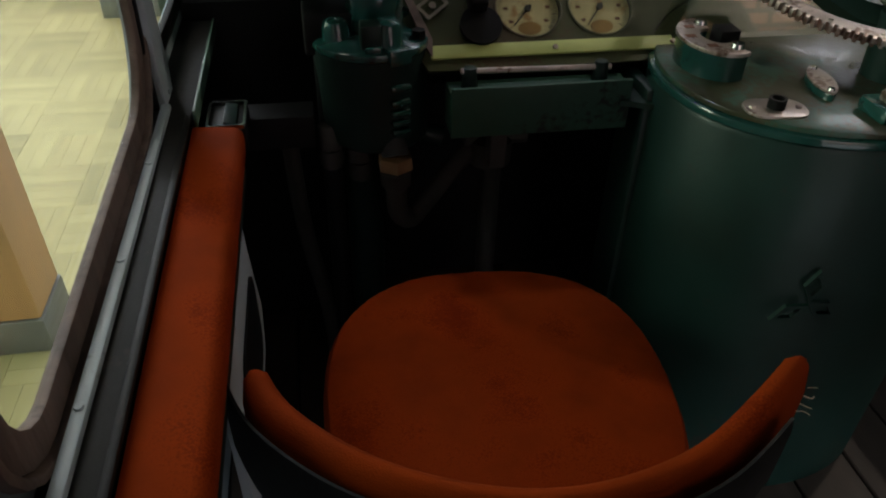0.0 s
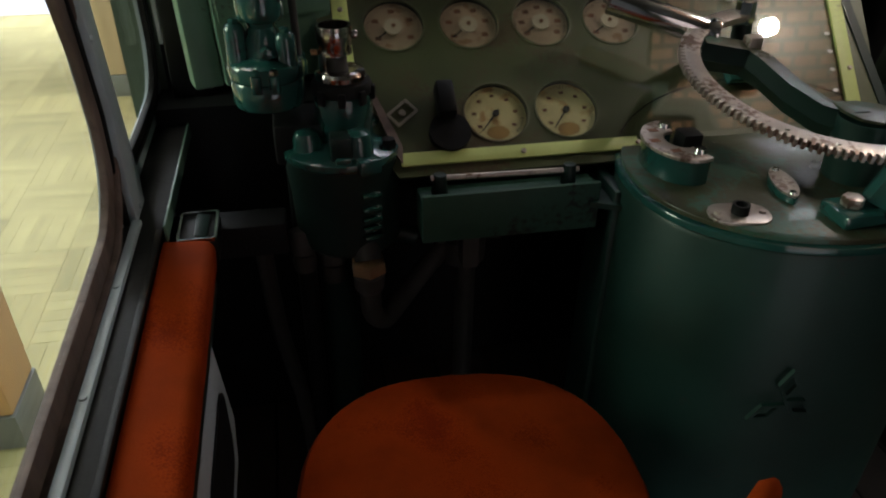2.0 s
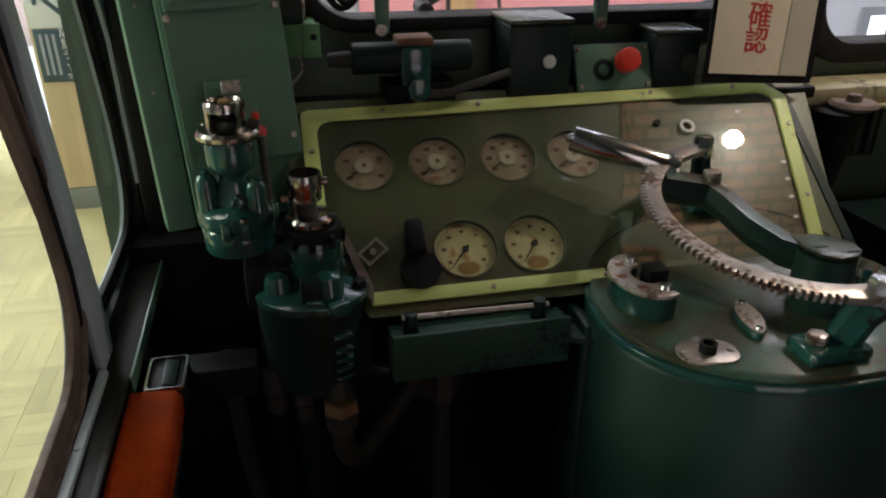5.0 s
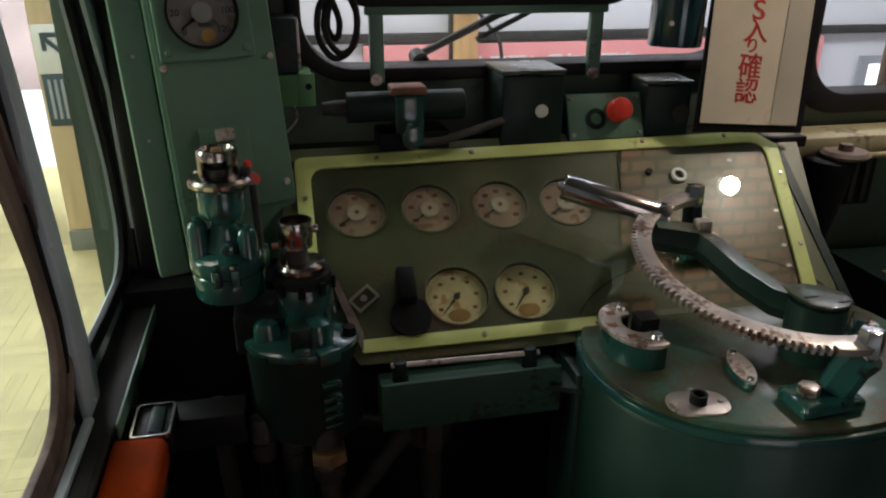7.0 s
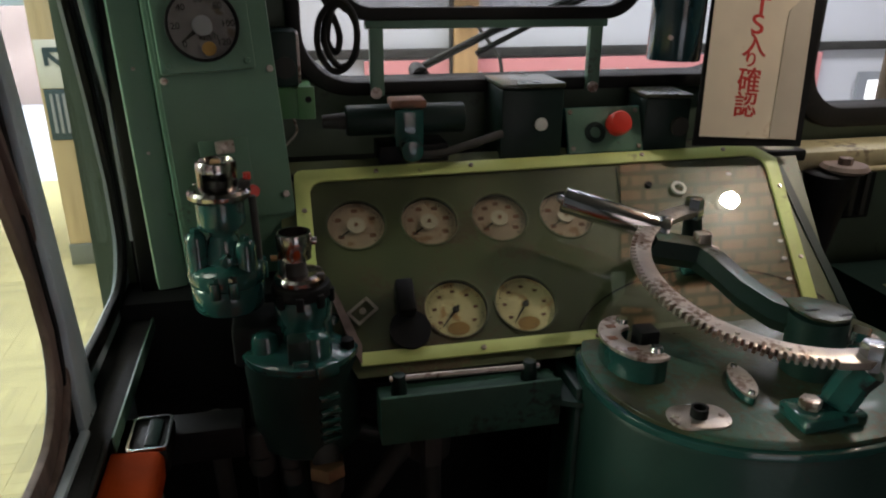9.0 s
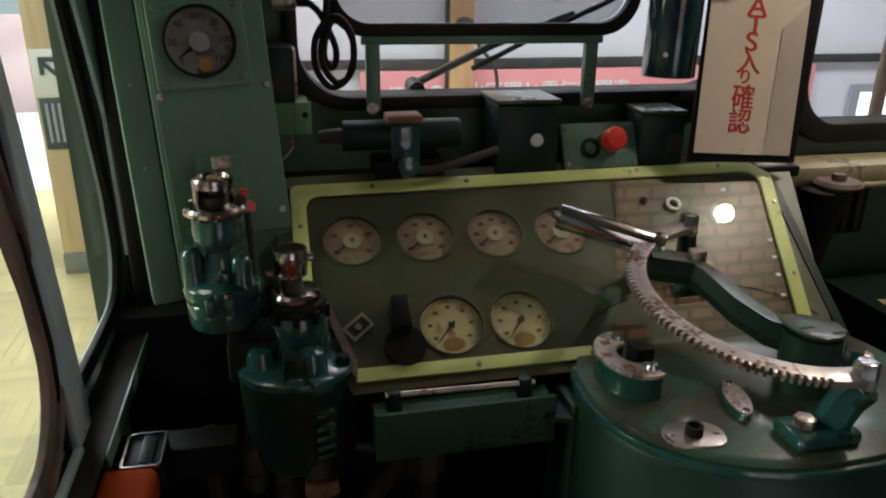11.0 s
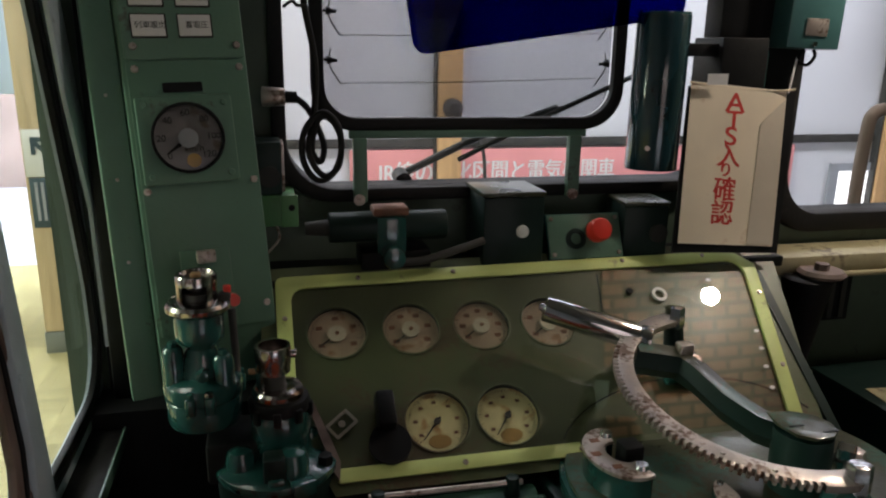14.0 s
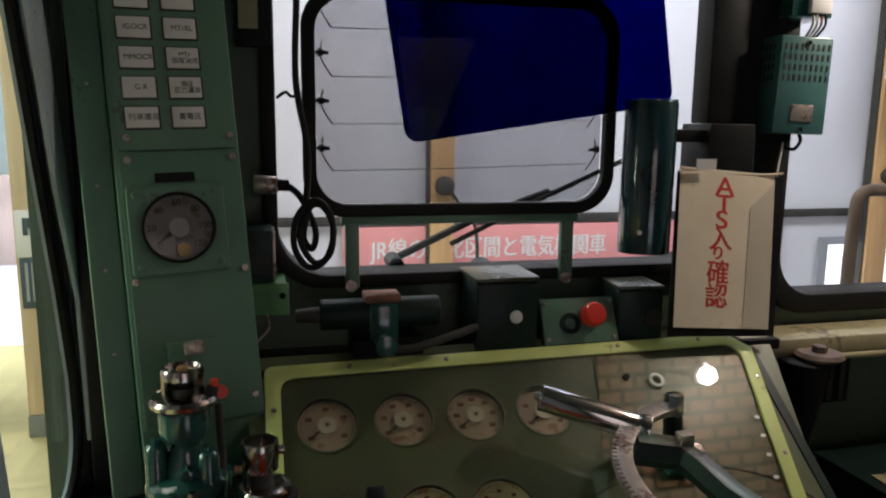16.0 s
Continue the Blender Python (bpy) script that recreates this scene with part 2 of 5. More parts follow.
def base_of(ob):
    p = Vector((0, 0, 0))
    while ob:
        p += ob.location
        ob = ob.parent
    return p


def mesh_of(name, bm, mat, smooth=35):
    me = bpy.data.meshes.new(name)
    bmesh.ops.recalc_face_normals(bm, faces=bm.faces)
    bm.to_mesh(me)
    bm.free()
    me.materials.append(mat)
    me.polygons.foreach_set("use_smooth", [True] * len(me.polygons))
    me.set_sharp_from_angle(angle=radians(smooth))
    return me


def part(name, bm, mat, parent=None, label="", smooth=35):
    """One mesh, drawn in world coordinates, under a thing or a part (or on its own)."""
    if parent:
        bmesh.ops.translate(bm, vec=-base_of(parent), verts=bm.verts)
    ob = new(name, mesh_of(name, bm, mat, smooth))
    ob.parent = parent
    return tagged(ob, label)


def solo(name, bm, mat, label, category, group="", kind="", smooth=35):
    """A thing of one mesh, with its origin at its foot."""
    lo = Vector([min(v.co[i] for v in bm.verts) for i in range(3)])
    hi = Vector([max(v.co[i] for v in bm.verts) for i in range(3)])
    foot = Vector(((lo.x + hi.x) / 2, (lo.y + hi.y) / 2, lo.z))
    bmesh.ops.translate(bm, vec=-foot, verts=bm.verts)
    ob = new(name, mesh_of(name, bm, mat, smooth))
    ob.location = foot
    return tagged(ob, label, category, group, kind)


def structure(name, bm, mat, label="", smooth=35):
    return tagged(new(name, mesh_of(name, bm, mat, smooth)), label, kind="structure")


def join(*bms):
    out = bms[0]
    for b in bms[1:]:
        me = bpy.data.meshes.new("tmp")
        b.to_mesh(me)
        b.free()
        out.from_mesh(me)
        bpy.data.meshes.remove(me)
    return out


def moved(bm, m):
    bmesh.ops.transform(bm, matrix=m, verts=bm.verts)
    return bm


def box(x0, x1, y0, y1, z0, z1, bevel=0.003, seg=2):
    bm = bmesh.new()
    bmesh.ops.create_cube(bm, size=1, matrix=Matrix.LocRotScale(((x0 + x1) / 2, (y0 + y1) / 2, (z0 + z1) / 2), None, (abs(x1 - x0), abs(y1 - y0), abs(z1 - z0))))
    if bevel:
        bmesh.ops.bevel(bm, geom=bm.edges[:], offset=bevel, segments=seg, affect="EDGES", profile=0.5)
    return bm


def rod(a, b, r, r2=None, seg=20, bevel=0.0):
    a, b = Vector(a), Vector(b)
    bm = bmesh.new()
    bmesh.ops.create_cone(bm, cap_ends=True, segments=seg, radius1=r, radius2=r if r2 is None else r2, depth=(b - a).length)
    if bevel:
        rim = [e for e in bm.edges if abs(e.verts[0].co.z - e.verts[1].co.z) < 1e-6]
        bmesh.ops.bevel(bm, geom=rim, offset=bevel, segments=2, affect="EDGES", profile=0.5)
    turn = (b - a).to_track_quat("Z", "Y").to_matrix().to_4x4()
    return moved(bm, Matrix.Translation((a + b) / 2) @ turn)


def lathe(profile, at, seg=32, m=None):
    """A turned body from (radius, height) pairs."""
    bm = bmesh.new()
    rings = []
    for r, z in profile:
        rings.append([bm.verts.new((r * math.cos(k * math.tau / seg), r * math.sin(k * math.tau / seg), z)) for k in range(seg)])
    for a, b in zip(rings, rings[1:]):
        for k in range(seg):
            bm.faces.new((a[k], a[(k + 1) % seg], b[(k + 1) % seg], b[k]))
    for r in (rings[0], rings[-1]):
        bm.faces.new(r)
    if m:
        moved(bm, m)
    return moved(bm, Matrix.Translation(at))


def spline(points, steps=8, closed=False):
    pts = [Vector(p) for p in points]
    n = len(pts)
    out = []
    for i in range(n if closed else n - 1):
        g = (lambda k: pts[k % n]) if closed else (lambda k: pts[min(max(k, 0), n - 1)])
        p0, p1, p2, p3 = g(i - 1), g(i), g(i + 1), g(i + 2)
        for s in range(steps):
            t = s / steps
            out.append(0.5 * (2 * p1 + (p2 - p0) * t + (2 * p0 - 5 * p1 + 4 * p2 - p3) * t * t + (3 * p1 - p0 - 3 * p2 + p3) * t ** 3))
    if not closed:
        out.append(pts[-1])
    return out


def tube(points, r, seg=10, closed=False, profile=None):
    """A pipe along a line of points; profile: (width, height) for a flat bar with soft corners."""
    pts = [Vector(p) for p in points]
    n = len(pts)
    bm = bmesh.new()
    rings = []
    ref = None
    for i, p in enumerate(pts):
        a = pts[(i - 1) % n] if closed or i else p
        b = pts[(i + 1) % n] if closed or i < n - 1 else p
        d = (b - a).normalized()
        if ref is None:
            ref = Vector((0, 0, 1)) if abs(d.z) < 0.9 else Vector((1, 0, 0))
        side = d.cross(ref).normalized()
        ref = side.cross(d).normalized()
        ring = []
        for k in range(seg):
            c, s = math.cos(k * math.tau / seg), math.sin(k * math.tau / seg)
            if profile:
                q = (abs(c) ** 4 + abs(s) ** 4) ** -0.25
                ring.append(bm.verts.new(p + side * c * q * profile[0] / 2 + ref * s * q * profile[1] / 2))
            else:
                ring.append(bm.verts.new(p + (side * c + ref * s) * r))
        rings.append(ring)
    for i in range(n if closed else n - 1):
        a, b = rings[i], rings[(i + 1) % n]
        for k in range(seg):
            bm.faces.new((a[k], a[(k + 1) % seg], b[(k + 1) % seg], b[k]))
    if not closed:
        bm.faces.new(rings[0])
        bm.faces.new(rings[-1])
    return bm


def rounded(x0, x1, y0, y1, r, seg=8):
    """A rectangle's outline with round corners; r: one radius, or four from the lower left round."""
    rs = [r] * 4 if not isinstance(r, (tuple, list)) else r
    out = []
    for (cx, cy, sx, sy), q, a0 in zip(((x0, y0, 1, 1), (x1, y0, -1, 1), (x1, y1, -1, -1), (x0, y1, 1, -1)), rs, (180, 270, 0, 90)):
        for k in range(seg + 1):
            a = radians(a0 + 90 * k / seg)
            out.append((cx + sx * q + q * math.cos(a), cy + sy * q + q * math.sin(a)))
    return out


def plate(outer, depth, m, holes=(), bevel=0.0):
    """A flat sheet with holes, its back on the plane of m, thick towards m's z."""
    bm = bmesh.new()
    edges = []
    for loop in (outer, *holes):
        vs = [bm.verts.new((p[0], p[1], 0)) for p in loop]
        edges += [bm.edges.new((vs[i], vs[(i + 1) % len(vs)])) for i in range(len(vs))]
    if holes:
        bmesh.ops.triangle_fill(bm, use_beauty=True, use_dissolve=False, edges=edges)
    else:
        bm.faces.new(bm.verts)
    got = bmesh.ops.extrude_face_region(bm, geom=bm.faces[:])
    tops = [g for g in got["geom"] if isinstance(g, bmesh.types.BMVert)]
    bmesh.ops.translate(bm, vec=(0, 0, depth), verts=tops)
    if bevel:
        ts = set(tops)
        rim = [e for e in bm.edges if e.verts[0] in ts and e.verts[1] in ts and len(e.link_faces) == 2 and abs(e.link_faces[0].normal.dot(e.link_faces[1].normal)) < 0.5]
        bmesh.ops.bevel(bm, geom=rim, offset=bevel, segments=2, affect="EDGES", profile=0.5)
    return moved(bm, m)


def disc(r, seg=28):
    return [(r * math.cos(k * math.tau / seg), r * math.sin(k * math.tau / seg)) for k in range(seg)]


def frame_of(origin, x, y):
    """The pose with the given x axis and y axis (made square), at origin."""
    x = Vector(x).normalized()
    z = x.cross(Vector(y)).normalized()
    y = z.cross(x)
    m = Matrix((x, y, z)).transposed().to_4x4()
    m.translation = origin
    return m


def writing(name, text, size, m, mat, parent, depth=0.0006, squeeze=1.0, label=""):
    cu = bpy.data.curves.new(name, "FONT")
    cu.body, cu.size, cu.extrude, cu.align_x, cu.align_y = text, size, depth, "CENTER", "CENTER"
    tmp = bpy.data.objects.new(name, cu)
    scene.collection.objects.link(tmp)
    me = bpy.data.meshes.new_from_object(tmp.evaluated_get(bpy.context.evaluated_depsgraph_get()))
    bpy.data.objects.remove(tmp)
    bpy.data.curves.remove(cu)
    me.transform(m @ Matrix.Diagonal((squeeze, 1, 1, 1)))
    me.transform(Matrix.Translation(-base_of(parent)))
    me.materials.clear()
    me.materials.append(mat)
    ob = new(name, me)
    ob.parent = parent
    return tagged(ob, label)


def screw(at, normal, parent, r=0.006, mat=None, name="screw"):
    n = Vector(normal).normalized()
    head = rod(Vector(at), Vector(at) + n * r * 0.6, r, r * 0.8, 10)
    return part(name, head, mat or STEEL, parent)


# upright sheets that face the driver (towards -y): x to the right, y up
FACING = frame_of((0, 0, 0), (1, 0, 0), (0, 0, 1))
# sheets on the side wall that face the cab (towards +x): x towards the rear, y up
SIDE = frame_of((0, 0, 0), (0, 1, 0), (0, 0, 1))


# ---- cab shell ----
def at_y(y):
    return Matrix.Translation((0, y, 0)) @ FACING


def at_x(x):
    return Matrix.Translation((x, 0, 0)) @ SIDE


def offset(outline, d):
    """A closed outline moved d metres outwards along its corners' mean normals."""
    n, grown = len(outline), []
    for k in range(n):
        (ax, ay), (bx, by), (cx, cy) = outline[k - 1], outline[k], outline[(k + 1) % n]
        u, v = Vector((by - ay, ax - bx)).normalized(), Vector((cy - by, bx - cx)).normalized()
        m = (u + v) / (1 + u.dot(v))
        grown.append((bx + m.x * d, by + m.y * d))
    return grown


def sash(d):
    """The sliding window's clear opening, grown by d; its front edge leans back towards the top."""
    rear = [(0.605 - 0.06 * math.sin(radians(k * 18)), 0.862 - 0.06 * math.cos(radians(k * 18))) for k in range(6)][::-1]
    corner = [(1.085 + 0.115 * math.sin(radians(k * 15)), 0.928 - 0.115 * math.cos(radians(k * 15))) for k in range(7)]
    return offset([*rear, *corner, (1.188, 1.03), (1.155, 1.13), (1.102, 1.30), (1.04, 1.50), (0.545, 1.50)], d)


def quarter(d):
    corner = [(1.605 + 0.10 * math.sin(radians(k * 15)), 0.925 - 0.10 * math.cos(radians(k * 15))) for k in range(7)]
    return offset([(1.32, 0.83), (1.46, 0.824), *corner, (1.70, 1.02), (1.655, 1.19), (1.585, 1.40), (1.48, 1.72), (1.16, 1.72), (1.27, 1.25)], d)


side_wall = plate([(-1.3, -0.05), (1.80, -0.05), (1.80, 2.25), (-1.3, 2.25)], 0.014, at_x(-0.474), [sash(0.028), quarter(0.014)])
structure("wall_left", side_wall, GREY, "blue-grey painted steel side wall with two window openings")
front_holes = [rounded(-0.075, 0.915, 1.195, 1.95, 0.10), rounded(1.085, 2.0, 1.105, 1.95, 0.10)]
structure("wall_front", plate([(-0.52, -0.05), (2.46, -0.05), (2.46, 2.25), (-0.52, 2.25)], 0.06, at_y(1.80), front_holes), CABIN, "green painted steel front wall with two windscreens")
structure("wall_right", box(2.40, 2.46, -1.3, 1.74, -0.05, 2.25, 0), CABIN)
# the doorway is out of view, cut to let the rear fill reach the desk
structure("wall_rear", plate([(-0.46, -0.05), (2.40, -0.05), (2.40, 2.25), (-0.46, 2.25)], 0.06, at_y(-1.30), [rounded(0.15, 1.15, -0.015, 2.02, 0.03)]), CABIN, "unseen green painted rear wall with a doorway added to let fill light in")
structure("ceiling", box(-0.52, 2.46, -1.36, 1.80, 2.25, 2.31, 0), CEILDARK)
# out of view; added and sized so the desk cover mirrors brown blocks
structure("ceiling_panel", box(1.13, 2.38, 0.5, 1.72, 2.235, 2.249, 0.003), CEILING, "unseen brown block-patterned panel added for its reflection in the desk cover")
cab_floor = structure("floor", box(-0.46, 2.40, -1.3, 1.74, -0.08, -0.02, 0), BLACK, "dark wooden plank floor of the cab")


def window_frames(name, outline, outline_in, x, pane_x, label, mat):
    w = tagged(new(name), label, kind="structure")
    hole = [outline_in]
    part("window_frame", plate(outline, 0.011, at_x(x), hole, 0.003), mat, w, "weathered frame")
    part("pane", plate(outline_in, 0.004, at_x(pane_x)), GLASS, w).visible_shadow = False
    return w


w1 = window_frames("window_1", sash(0.035), sash(0.0), -0.464, -0.463, "sliding side window in a worn brown rubber frame", WORN)
part("gasket", plate(sash(0.046), 0.014, at_x(-0.4595), [sash(0.036)], 0.003), WORN, w1, "black gasket")
w2 = window_frames("window_2", quarter(0.018), quarter(0.0), -0.464, -0.463, "narrow front side window in a worn rubber frame", RUBBER)
part("gasket", plate(quarter(0.028), 0.009, at_x(-0.4595), [quarter(0.019)], 0.003), RUBBER, w2, "black gasket")
pillar = thing("window_pillar", (-0.44, 1.24, 0.77), "blue-grey painted pillar between the side windows", "pillar", kind="structure")
part("stile", plate([(1.226, 0.745), (1.298, 0.745), (1.306, 0.80), (1.293, 0.89), (1.272, 1.02), (1.236, 1.25), (1.105, 1.90), (1.06, 1.90), (1.190, 1.27), (1.207, 1.10), (1.232, 0.94), (1.222, 0.82)], 0.010, at_x(-0.449), (), 0.003), GREY, pillar)
part("sealing_strip", plate([(1.222, 0.748), (1.290, 0.748), (1.285, 0.86), (1.262, 1.02), (1.222, 1.25), (1.09, 1.90), (1.05, 1.90), (1.184, 1.26), (1.198, 1.10), (1.224, 0.94), (1.214, 0.82)], 0.009, at_x(-0.4585), (), 0.002), BLACK, pillar, "black sealing strip")
for z in (0.775, 1.05, 1.32):
    screw((-0.439, 1.262 - 0.17 * max(z - 0.80, 0) , z), (1, 0, 0), pillar, 0.005, GREY)
sill = thing("window_ledge", (-0.42, 1.1, 0.74), "worn painted ledge under the side windows", "ledge", kind="structure")
part("ledge", box(-0.46, -0.40, 0.30, 1.74, 0.745, 0.765, 0.004), RUBBER, sill)
part("guide_rail", box(-0.445, -0.431, 0.30, 1.22, 0.765, 0.776, 0.003), GREY, sill, "grey guide rail")
part("edge_strip", box(-0.399, -0.395, 1.20, 1.74, 0.742, 0.770, 0.001), PALE, sill, "pale green edge strip")
part("edge_strip", box(-0.41, -0.40, 0.30, 1.20, 0.742, 0.767, 0.003), RUBBER, sill, "black edge strip")
for y in (0.42, 0.62, 0.83, 1.04):
    screw((-0.438, y, 0.7755), (0, 0, 1), sill, 0.005, GREY)

ws = tagged(new("window_3"), "driver's windscreen with a black rubber surround", kind="structure")
part("gasket", plate(rounded(-0.10, 0.934, 1.17, 1.975, 0.12), 0.03, at_y(1.742), [rounded(-0.072, 0.910, 1.198, 1.947, 0.10)], 0.006), RUBBER, ws)
part("reveal", plate(rounded(-0.0745, 0.9145, 1.1955, 1.9495, 0.10), 0.06, at_y(1.804), [rounded(-0.072, 0.910, 1.198, 1.947, 0.10)]), RUBBER, ws)
part("pane", plate(rounded(-0.072, 0.910, 1.198, 1.947, 0.10), 0.004, at_y(1.775)), GLASS, ws).visible_shadow = False
ws2 = tagged(new("window_4"), "second windscreen with a thick black rubber surround", kind="structure")
part("gasket", plate(rounded(1.04, 2.045, 1.06, 1.995, 0.13), 0.03, at_y(1.742), [rounded(1.088, 1.997, 1.108, 1.947, 0.10)], 0.008), RUBBER, ws2)
part("reveal", plate(rounded(1.0855, 1.9995, 1.1055, 1.9495, 0.10), 0.06, at_y(1.804), [rounded(1.088, 1.997, 1.108, 1.947, 0.10)]), RUBBER, ws2)
part("pane", plate(rounded(1.088, 1.997, 1.108, 1.947, 0.10), 0.004, at_y(1.775)), GLASS, ws2).visible_shadow = False
structure("windscreen_pillar", plate([(0.937, 1.05), (1.037, 1.05), (1.037, 2.2), (0.937, 2.2)], 0.05, at_y(1.742), (), 0.006), BLACK, "black pillar between the windscreens")
structure("corner_strip", plate([(1.69, 0.90), (1.735, 0.90), (1.735, 1.18), (1.655, 1.39), (1.50, 1.90), (1.42, 1.90), (1.573, 1.39), (1.67, 1.18)], 0.008, at_x(-0.436), (), 0.002), GREY, "blue-grey corner strip")
structure("front_shelf", box(-0.14, 1.0, 1.585, 1.738, 1.02, 1.045, 0.004), BLACK, "dark shelf behind the instrument panel")
structure("front_corner_post", box(-0.425, -0.345, 1.66, 1.736, 0.78, 2.22, 0.008), BLACK, "black corner post beside the side window")

# ---- hall around the cab ----
structure("hall_ground", box(-9, 10, -7, 10.5, -0.40, -0.30, 0), DARKTILE, "dark grey tiled floor of the hall")
structure("hall_ceiling", box(-9, 10, -7, 10.5, 4.6, 4.7, 0), HALLWALL)
for name, b in (("hall_wall_left", (-9.1, -9, -7, 10.5)), ("hall_wall_right", (10, 10.1, -7, 10.5)), ("hall_wall_rear", (-9, 10, -7.1, -7)), ("hall_wall_far", (-9, 10, 10.5, 10.6))):
    structure(name, box(*b, -0.4, 4.7, 0), HALLDARK, "dim reddish-brown hall wall")
hall_wall = structure("hall_wall_front", box(-0.45, 9.9, 5.83, 5.93, -0.3, 4.6, 0), HALLWALL, "plain white exhibition wall")


def hall_column(x0, x1, y):
    c = thing("wooden_column", ((x0 + x1) / 2, y + 0.06, -0.3), "honey-coloured wooden column against the white wall", "column", "hall columns")
    part("shaft", box(x0, x1, y, y + 0.11, -0.3, 4.6, 0.008), OAK, c)
    # the column's shadow on the wall, built as a thin dark strip
    part("shade_strip", box(x0 - 0.02, x0 - 0.002, y + 0.03, y + 0.11, -0.3, 4.6, 0.003), PIPE, c, "dark shadow strip")
    return c


def spotlight(x, y, z):
    s = thing("wall_lamp", (x, y, z), "dark wall lamp with a bent arm and round head", "lamp", "wall lamps")
    part("knob", lathe([(0.001, 0), (0.06, 0.0), (0.075, 0.03), (0.07, 0.09), (0.04, 0.12), (0.001, 0.125)], (x, y, z), 20, pose(0, 0, 0, 90)), PIPE, s)
    part("arm", tube(spline([(x, y - 0.10, z), (x + 0.12, y - 0.12, z - 0.16), (x + 0.22, y - 0.13, z - 0.30), (x + 0.245, y - 0.13, z - 0.56)], 6), 0.014), PIPE, s)
    part("lamp_head", lathe([(0.001, 0), (0.05, 0.005), (0.085, 0.04), (0.10, 0.10), (0.094, 0.10), (0.001, 0.09)], (x + 0.25, y - 0.11, z - 0.66), 20, pose(0, 0, 0, 70)), CHROME, s, "polished lamp head")
    return s


hall_column(1.166, 1.35, 5.69)
hall_column(5.24, 5.46, 5.69)
spotlight(1.262, 5.69, 1.06)
spotlight(5.36, 5.69, 1.12)
rail = solo("picture_rail", box(-0.45, 9.8, 5.775, 5.808, 0.75, 0.82, 0.006), PIPE, "grey rail above the red banner", "rail")
banner = thing("banner", (3.6, 5.79, 0.30), "long red exhibition banner with white Japanese lettering", "banner")
part("sheet", box(0.50, 4.4, 5.778, 5.802, 0.30, 0.735, 0.004), BANNER, banner)
writing("lettering", "JR線の電化区間と電気機関車", 0.185, Matrix.Translation((1.70, 5.776, 0.545)) @ FACING @ pose(0, 0, 0, 0, 0, 0), LABEL, banner, 0.001, 0.83, "white letters")
writing("lettering", "JR線の電化区間と電気機関車", 0.185, Matrix.Translation((1.707, 5.7755, 0.547)) @ FACING, LABEL, banner, 0.001, 0.83, "white letters")
board = thing("lit_board", (5.2, 5.77, -0.3), "bright white board in a grey frame on the hall wall", "board")
part("board_frame", plate([(4.80, -0.28), (6.6, -0.28), (6.6, 0.56), (4.80, 0.56)], 0.03, at_y(5.80), [[(4.89, -0.2), (6.5, -0.2), (6.5, 0.49), (4.89, 0.49)]]), GREYPAPER, board)
part("board_face", box(4.893, 6.497, 5.785, 5.797, -0.197, 0.487, 0), SCREEN, board, "glowing white face")
solo("hanging_cloth", plate([(5.05, 4.6), (5.0, 1.95), (5.12, 1.78), (6.4, 1.72), (6.6, 4.6)], 0.03, at_y(5.45), (), 0.006), HALLWALL, "pale hanging display cloth before the wall", "display")

pil = thing("sign_pillar", (-1.27, 4.72, -0.3), "light wooden pillar with two signs on it", "pillar")
part("shaft", box(-1.395, -1.03, 4.6, 4.96, -0.13, 4.6, 0.01), PALEOAK, pil)
part("plinth", box(-1.40, -1.025, 4.595, 4.965, -0.3, -0.132, 0.006), PLINTH, pil, "grey plinth")
part("arrow_sign", box(-1.385, -1.165, 4.588, 4.597, 0.775, 1.03, 0.002), LABEL, pil, "pale sign with an arrow")
part("arrow", join(moved(box(-0.012, 0.012, -0.002, 0.0, -0.10, 0.09, 0), Matrix.Translation((-1.275, 4.587, 0.91)) @ pose(0, 0, 0, 0, -45)), box(-1.345, -1.255, 4.584, 4.586, 0.965, 0.99, 0), box(-1.345, -1.322, 4.584, 4.586, 0.895, 0.964, 0)), NAVY, pil, "dark arrow")
part("name_sign", box(-1.375, -1.165, 4.588, 4.597, 0.49, 0.77, 0.002), NAVY, pil, "dark sign with white lettering")
writing("lettering", "展\n望\nデ\nッ\nキ", 0.058, Matrix.Translation((-1.215, 4.586, 0.632)) @ FACING, LABEL, pil, 0.0006, 1.25, "white letters")
for k in range(3):
    part("text_bar", box(-1.35 + 0.032 * k, -1.335 + 0.032 * k, 4.585, 4.587, 0.53, 0.745, 0), GREYPAPER, pil)
sgn = thing("hanging_board", (-1.95, 6.2, 1.1), "pale blue board with a round green emblem", "board")
part("board_face", box(-2.9, -1.62, 6.2, 6.25, 1.12, 2.3, 0.01), PALEBLUE, sgn)
part("emblem", plate(disc(0.17), 0.01, Matrix.Translation((-1.95, 6.195, 2.02)) @ FACING), LABEL, sgn, "round pale emblem")
part("board_leg", box(-2.8, -2.74, 6.2, 6.25, -0.3, 1.12, 0.004), PLINTH, sgn)
part("board_leg", box(-1.78, -1.72, 6.2, 6.25, -0.3, 1.12, 0.004), PLINTH, sgn)


def low_post(x, y):
    p = thing("deck_post", (x, y, -0.26), "wooden deck post on a grey plinth", "post", "deck posts")
    part("shaft", box(x - 0.10, x + 0.10, y - 0.10, y + 0.10, -0.14, 1.0, 0.008), OAK, p)
    part("plinth", box(x - 0.105, x + 0.105, y - 0.105, y + 0.105, -0.26, -0.142, 0.005), PLINTH, p, "grey plinth")
    return p


low_post(-1.13, 1.93)

# ---- instrument desk ----
SL = math.atan(0.784)
